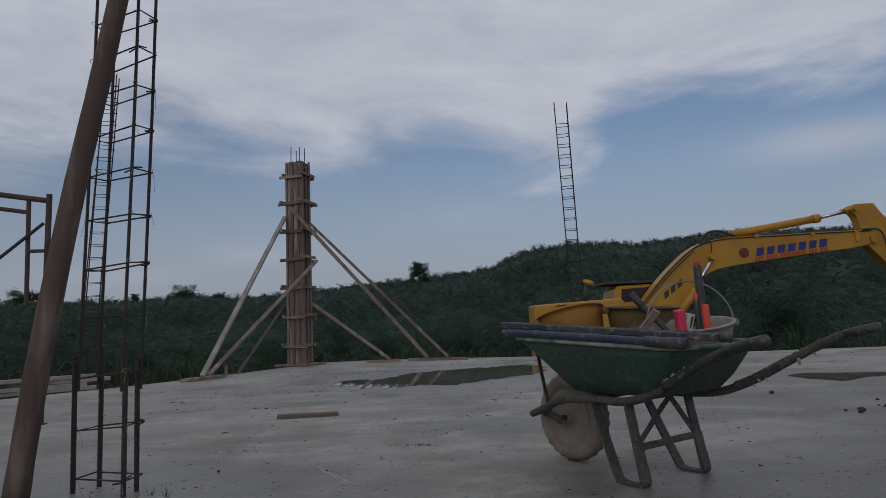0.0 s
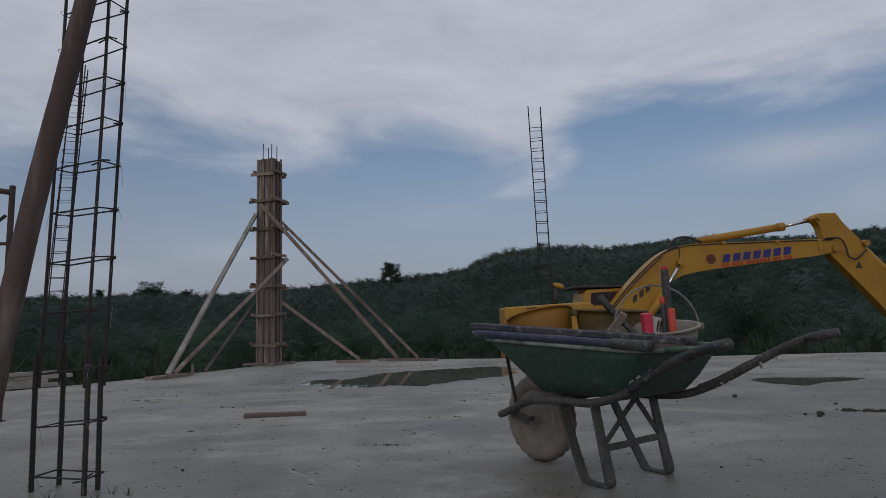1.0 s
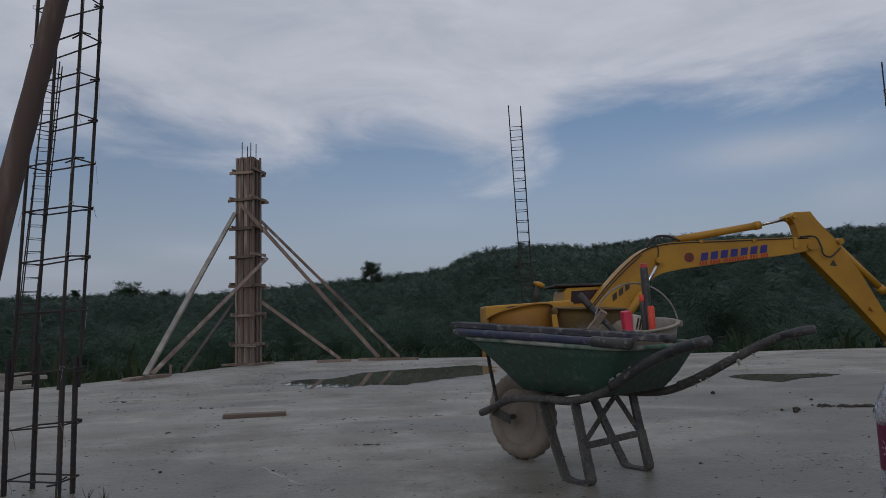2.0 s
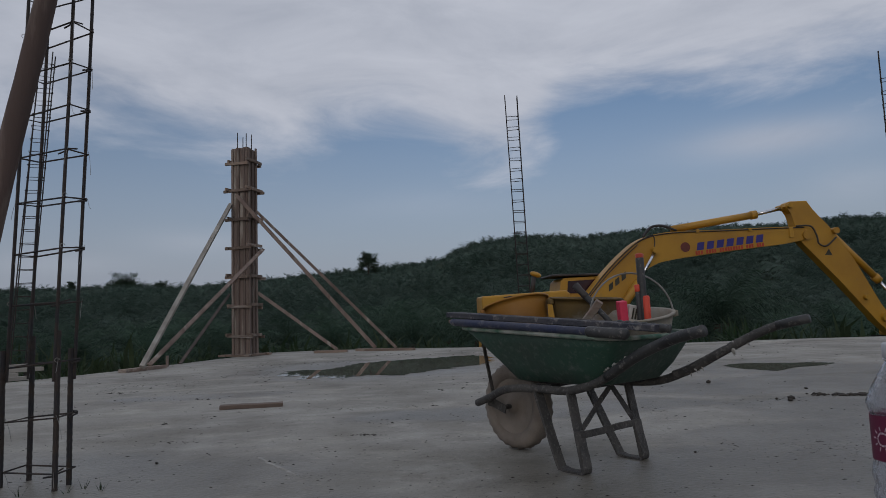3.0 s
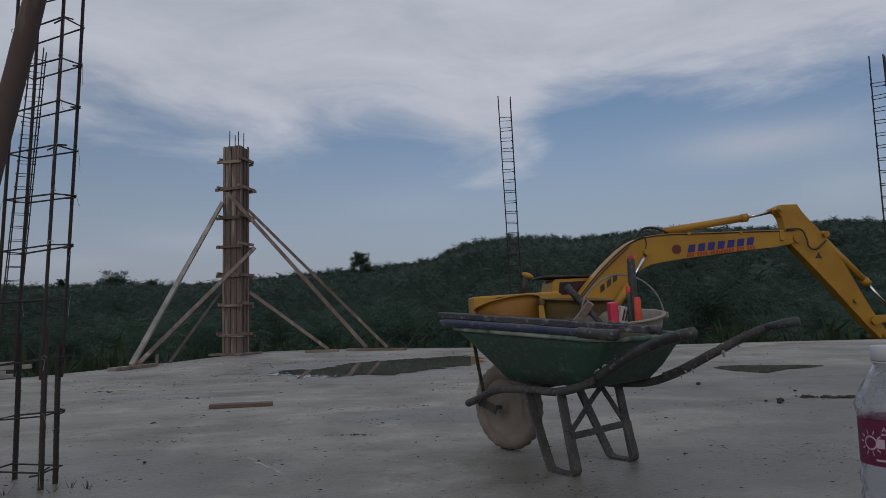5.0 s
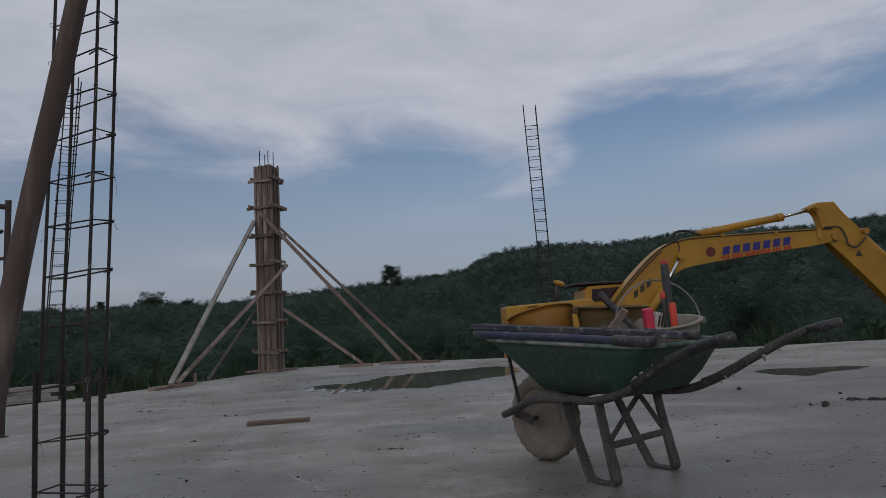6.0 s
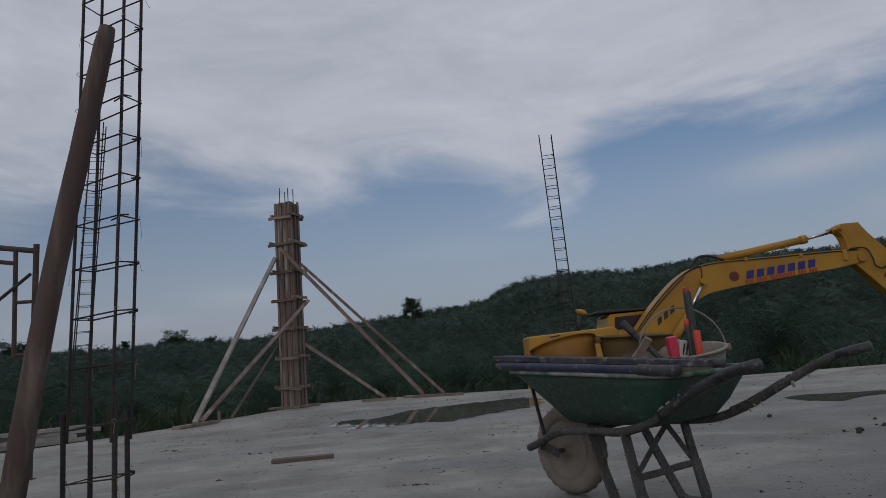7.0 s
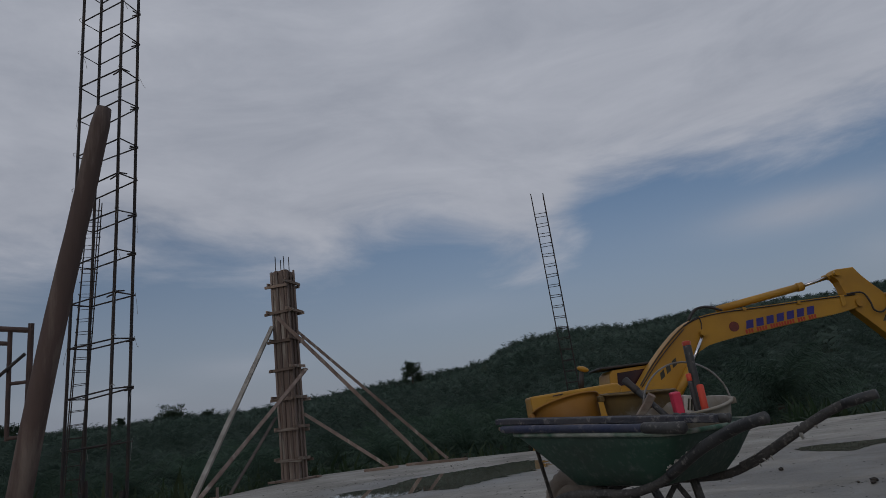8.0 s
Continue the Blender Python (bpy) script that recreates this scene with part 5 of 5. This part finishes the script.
# ---- oil palms, trees and undergrowth ----
def palm_frond(verts, faces, base, az, rise, length, leaflets, droop, width):
    """A feather frond: a tapering midrib that arches over and pairs of drooping leaflets."""
    ca, sa = math.cos(az), math.sin(az)
    pts = []
    n = 7
    ang = rise
    p = Vector(base)
    for i in range(n + 1):
        pts.append(p.copy())
        p = p + Vector((ca * math.cos(ang), sa * math.cos(ang), math.sin(ang))) * (length / n)
        ang -= droop / n * (0.5 + i / n)
    side = Vector((-sa, ca, 0))
    k = len(verts)
    for i, q in enumerate(pts):
        w = 0.045 * (1 - i / n) + 0.008
        verts.extend([q + side * w, q - side * w, q + Vector((0, 0, w))])
    for i in range(n):
        a, b = k + 3 * i, k + 3 * i + 3
        faces.extend([(a, b, b + 2, a + 2), (a + 1, a + 2, b + 2, b + 1)])
    for j in range(leaflets):
        t = 0.16 + 0.82 * j / leaflets
        i = min(int(t * n), n - 1)
        q = pts[i].lerp(pts[i + 1], t * n - i)
        ahead = (pts[i + 1] - pts[i]).normalized()
        reach = length * 0.26 * math.sin(math.pi * (0.12 + 0.80 * t)) ** 0.7
        for s in (-1, 1):
            out = side * s * random.uniform(0.75, 1.0) + ahead * random.uniform(0.45, 0.8) + Vector((0, 0, random.uniform(-0.25, 0.45)))
            out.normalize()
            mid = q + out * reach * 0.55
            tip = q + out * reach + Vector((0, 0, -reach * random.uniform(0.2, 0.55)))
            w = ahead * width * 0.5
            k = len(verts)
            verts.extend([q + w * 0.6, q - w * 0.6, mid + w, mid - w, tip])
            faces.extend([(k, k + 1, k + 3, k + 2), (k + 2, k + 3, k + 4)])


def palm_crown(verts, faces, top, scale, fronds, leaflets, width, turn=0.0):
    for i in range(fronds):
        f = i / fronds
        az = i * 2.399 + turn + random.uniform(-0.2, 0.2)
        rise = radians(78 - 95 * f + random.uniform(-8, 8))
        palm_frond(verts, faces, top + Vector((0, 0, 0.25 * (1 - f))) * scale, az, rise, scale * random.uniform(2.9, 3.9) * (0.75 + 0.25 * math.sin(math.pi * min(f + 0.3, 1))), leaflets, radians(75 + 25 * f), width * scale)


def mesh_from(name, verts, faces, mat):
    me = bpy.data.meshes.new(name)
    me.from_pydata([tuple(v) for v in verts], [], faces)
    me.materials.append(mat)
    return me


random.seed(11)
palm_kinds = []
for kind in range(4):
    v, f = [], []
    palm_crown(v, f, Vector((0, 0, 2.2)), 1.0, 38, 26, 0.055, kind)
    crown = mesh_from("crown", v, f, PALM_LEAF)
    bm = bmesh.new()
    rings = []
    for i in range(9):
        z = 2.5 * i / 8
        r = (0.34 + 0.08 * (i % 2)) * (1 - 0.15 * i / 8)
        rings.append([Vector((r * (1 + 0.15 * (k % 2)) * math.cos(k * math.pi / 6), r * (1 + 0.15 * (k % 2)) * math.sin(k * math.pi / 6), z)) for k in range(12)])
    loft(bm, rings)
    me = bpy.data.meshes.new("trunk")
    bm.to_mesh(me)
    bm.free()
    me.materials.append(TRUNK)
    palm_kinds.append((crown, me))

far_v, far_f = [], []
bush_v, bush_f = [], []
spacing = 7.6
spots = []
for i in range(-45, 60):
    for j in range(0, 42):
        x = (i + 0.5 * (j % 2)) * spacing + random.uniform(-1.4, 1.4)
        y = 14.0 + j * spacing * 0.866 + random.uniform(-1.4, 1.4)
        r = math.hypot(x - EYE.x, y - EYE.y)
        az = math.degrees(math.atan2(x - EYE.x, y - EYE.y))
        if abs(az - 2) > 46 or r > RIDGE + 14 or r < 17.5:
            continue
        if y < 20.5 and 0 < x < 16:
            continue
        spots.append((r, az, x, y))
        if r > 62:
            for _ in range(random.choice((0, 1)) if r < 150 else 1):
                u, w = x + random.uniform(1.5, 6.0), y + random.uniform(-3.3, 3.3)
                spots.append((math.hypot(u - EYE.x, w - EYE.y), math.degrees(math.atan2(u - EYE.x, w - EYE.y)), u, w))
spots.sort()
for r, az, x, y in spots:
    z = ground_z(x, y)
    limit = EYE.z + r * math.tan(radians(float(np.interp(az, SKY_AZ, SKY_EL)) * (random.uniform(0.88, 0.96) if r < 200 else random.uniform(0.95, 1.03) if r < 228 else random.choice((0.91, 0.95, 0.98, 1.0, 1.04, 1.09)) * (0.97 if az > 13 else 1.0))))
    if r < 200:
        limit = min(limit, EYE.z + r * math.tan(radians(float(np.interp(az, SKY_AZ, SKY_EL)) * 0.96)) - 1.35)
    tall = random.uniform(4.6, 6.0) / 5.4
    tall = min(tall, max((limit - z) / 5.4, 0.40))
    if r < 62:
        crown, trunk = random.choice(palm_kinds)
        p = thing("oil_palm", "dark green oil palm with arching feathery fronds" if tall > 0.75 else "low young oil palm with arching feathery fronds", "palm tree", pose(x, y, z - 0.1, random.uniform(-4, 4), random.uniform(-4, 4), random.uniform(0, 360)) @ Matrix.Diagonal((tall, tall, tall, 1)), "oil palms")
        new("trunk", trunk).parent = p
        new("crown", crown).parent = p
    else:
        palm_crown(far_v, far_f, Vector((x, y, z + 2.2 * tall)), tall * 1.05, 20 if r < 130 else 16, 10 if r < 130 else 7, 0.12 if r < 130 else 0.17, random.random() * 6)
        for _ in range(34):
            a, d = random.random() * 6.283, 4.6 * math.sqrt(random.random())
            sx, sy = x + d * math.cos(a), y + d * math.sin(a)
            q = Vector((sx, sy, ground_z(sx, sy) + random.uniform(0.1, (2.6 if r < 215 else 0.9) * tall)))
            n = Vector((random.gauss(0, 1), random.gauss(0, 1), random.gauss(0, 0.6))).normalized()
            w = n.orthogonal().normalized() * random.uniform(0.25, 0.5)
            n *= random.uniform(0.7, 1.5)
            k = len(bush_v)
            bush_v.extend([q + n, q + w, q - n, q - w])
            bush_f.append((k, k + 1, k + 2, k + 3))
# both hill meshes wear the leaf colour that has distance haze painted in
tagged(new("palm_plantation", mesh_from("palm_plantation", far_v, far_f, PALM_HAZED)), "dense dark oil palm plantation covering the hills", "plantation", kind="stuff")
tagged(new("hill_scrub", mesh_from("hill_scrub", bush_v, bush_f, PALM_HAZED)), "dark green scrub between the palms on the hills", "scrub", kind="stuff")


def broadleaf(x, y, height, radius, label, seed):
    """A tree with a forked trunk and a crown of many small leaf clumps."""
    random.seed(seed)
    t = thing("tree", label, "tree", pose(x, y, ground_z(x, y) - 0.2))
    bm = bmesh.new()
    sweep(bm, smooth_line([(0, 0, 0), (0.1, 0, height * 0.35), (0, 0.1, height * 0.6), (0.1, 0, height * 0.92)], 3), [0.035 * height * (1 - 0.085 * i) for i in range(10)], 8)
    limbs = []
    for i in range(9):
        a = i * 2.4
        z = height * (0.35 + 0.05 * i)
        e = Vector((radius * 0.7 * math.cos(a), radius * 0.7 * math.sin(a), z + radius * random.uniform(0.3, 0.7)))
        limbs.append(e)
        sweep(bm, [(0, 0, z), (e.x * 0.5, e.y * 0.5, (z + e.z) / 2 + 0.1), e], [0.012 * height, 0.008 * height, 0.003 * height], 6)
    part("trunk", bm, TRUNK, t)
    v, f = [], []
    centers = limbs + [Vector((random.gauss(0, 0.5), random.gauss(0, 0.5), 0)) * radius * (1.25 - u) + Vector((0, 0, height * u)) for u in [random.uniform(0.2, 0.97) for _ in range(44)]]
    for c in centers:
        for i in range(95):
            d = Vector((random.gauss(0, 1), random.gauss(0, 1), random.gauss(0, 0.7)))
            q = c + d * radius * 0.15
            s = radius * random.uniform(0.035, 0.08)
            a = Vector((random.gauss(0, 1), random.gauss(0, 1), random.gauss(0, 1))).normalized()
            b = a.orthogonal().normalized()
            k = len(v)
            v.extend([q + a * s, q + b * s * 0.5, q - a * s, q - b * s * 0.5])
            f.append((k, k + 1, k + 2, k + 3))
    new("crown", mesh_from("crown", v, f, TREE_LEAF)).parent = t


def at_azimuth(az, r):
    return EYE.x + r * math.sin(radians(az)), EYE.y + r * math.cos(radians(az))


for az, r, elev, radius, label, seed in ((-0.9, 200, 5.6, 3.3, "lone dark broadleaf tree standing over the plantation", 3), (-19.8, 230, 3.66, 4.2, "spreading dark broadleaf tree on the skyline", 4), (-23.3, 235, 3.65, 1.6, "small dark tree on the skyline", 6), (-30.5, 230, 3.45, 4.5, "rounded dark broadleaf tree on the skyline", 7), (-17.2, 240, 3.45, 2.4, "small dark broadleaf tree on the skyline", 8)):
    x, y = at_azimuth(az, r)
    broadleaf(x, y, EYE.z + r * math.tan(radians(elev)) - ground_z(x, y), radius, label, seed)

# weeds and long grass behind the slab
random.seed(21)
v, f = [], []
clumps = []
for i in range(2300):
    az = radians(random.uniform(-44, 48))
    r = random.uniform(9.5, 48) if i % 3 else random.uniform(9.5, 22)
    clumps.append((EYE.x + r * math.sin(az), EYE.y + r * math.cos(az), r))
for x, y, r in clumps:
    edge = max(14.25 - 0.46 * (x + 1.2), 10.6 - 0.2 * (x - 8)) if x > -2.0 else 14.2 + 2.3 * (x + 2.0)
    if y < edge + 0.5 or (1.2 < x < 14.5 and 11.8 < y < 16.4):
        continue
    z = ground_z(x, y)
    tall = random.uniform(0.6, 1.5) * (1.0 if r < 22 else 1.5)
    for b in range(16):
        a = random.random() * 6.283
        lean = random.uniform(0.1, 0.8)
        w = random.uniform(0.012, 0.04) * (1 if r < 22 else 2)
        h = tall * random.uniform(0.5, 1.1)
        o = Vector((x + random.gauss(0, 0.25), y + random.gauss(0, 0.25), z - 0.05))
        d = Vector((math.cos(a), math.sin(a), 0))
        sd = Vector((-d.y, d.x, 0)) * w
        m = o + d * lean * h * 0.35 + Vector((0, 0, h * 0.65))
        tip = o + d * lean * h + Vector((0, 0, h * (1.0 - 0.35 * lean)))
        k = len(v)
        v.extend([o + sd, o - sd, m + sd, m - sd, tip])
        f.extend([(k, k + 1, k + 3, k + 2), (k + 2, k + 3, k + 4)])
tagged(new("undergrowth", mesh_from("undergrowth", v, f, GRASS)), "rank green grass and weeds behind the slab", "undergrowth", kind="stuff")
v, f = [], []
for x, y in ((-1.20, 1.80), (-1.12, 1.76), (-1.41, 1.74), (-1.24, 1.74)):
    for b in range(7):
        a = random.random() * 6.283
        h = random.uniform(0.015, 0.05)
        d = Vector((math.cos(a), math.sin(a), 0))
        sd = Vector((-d.y, d.x, 0)) * 0.0016
        o = Vector((x, y, 0)) + d * 0.01
        k = len(v)
        v.extend([o + sd, o - sd, o + d * h * 0.7 + Vector((0, 0, h))])
        f.append((k, k + 1, k + 2))
tagged(new("grass_tuft", mesh_from("grass_tuft", v, f, GRASS)), "thin dry grass sprouting at the foot of the cage", "grass", kind="stuff")
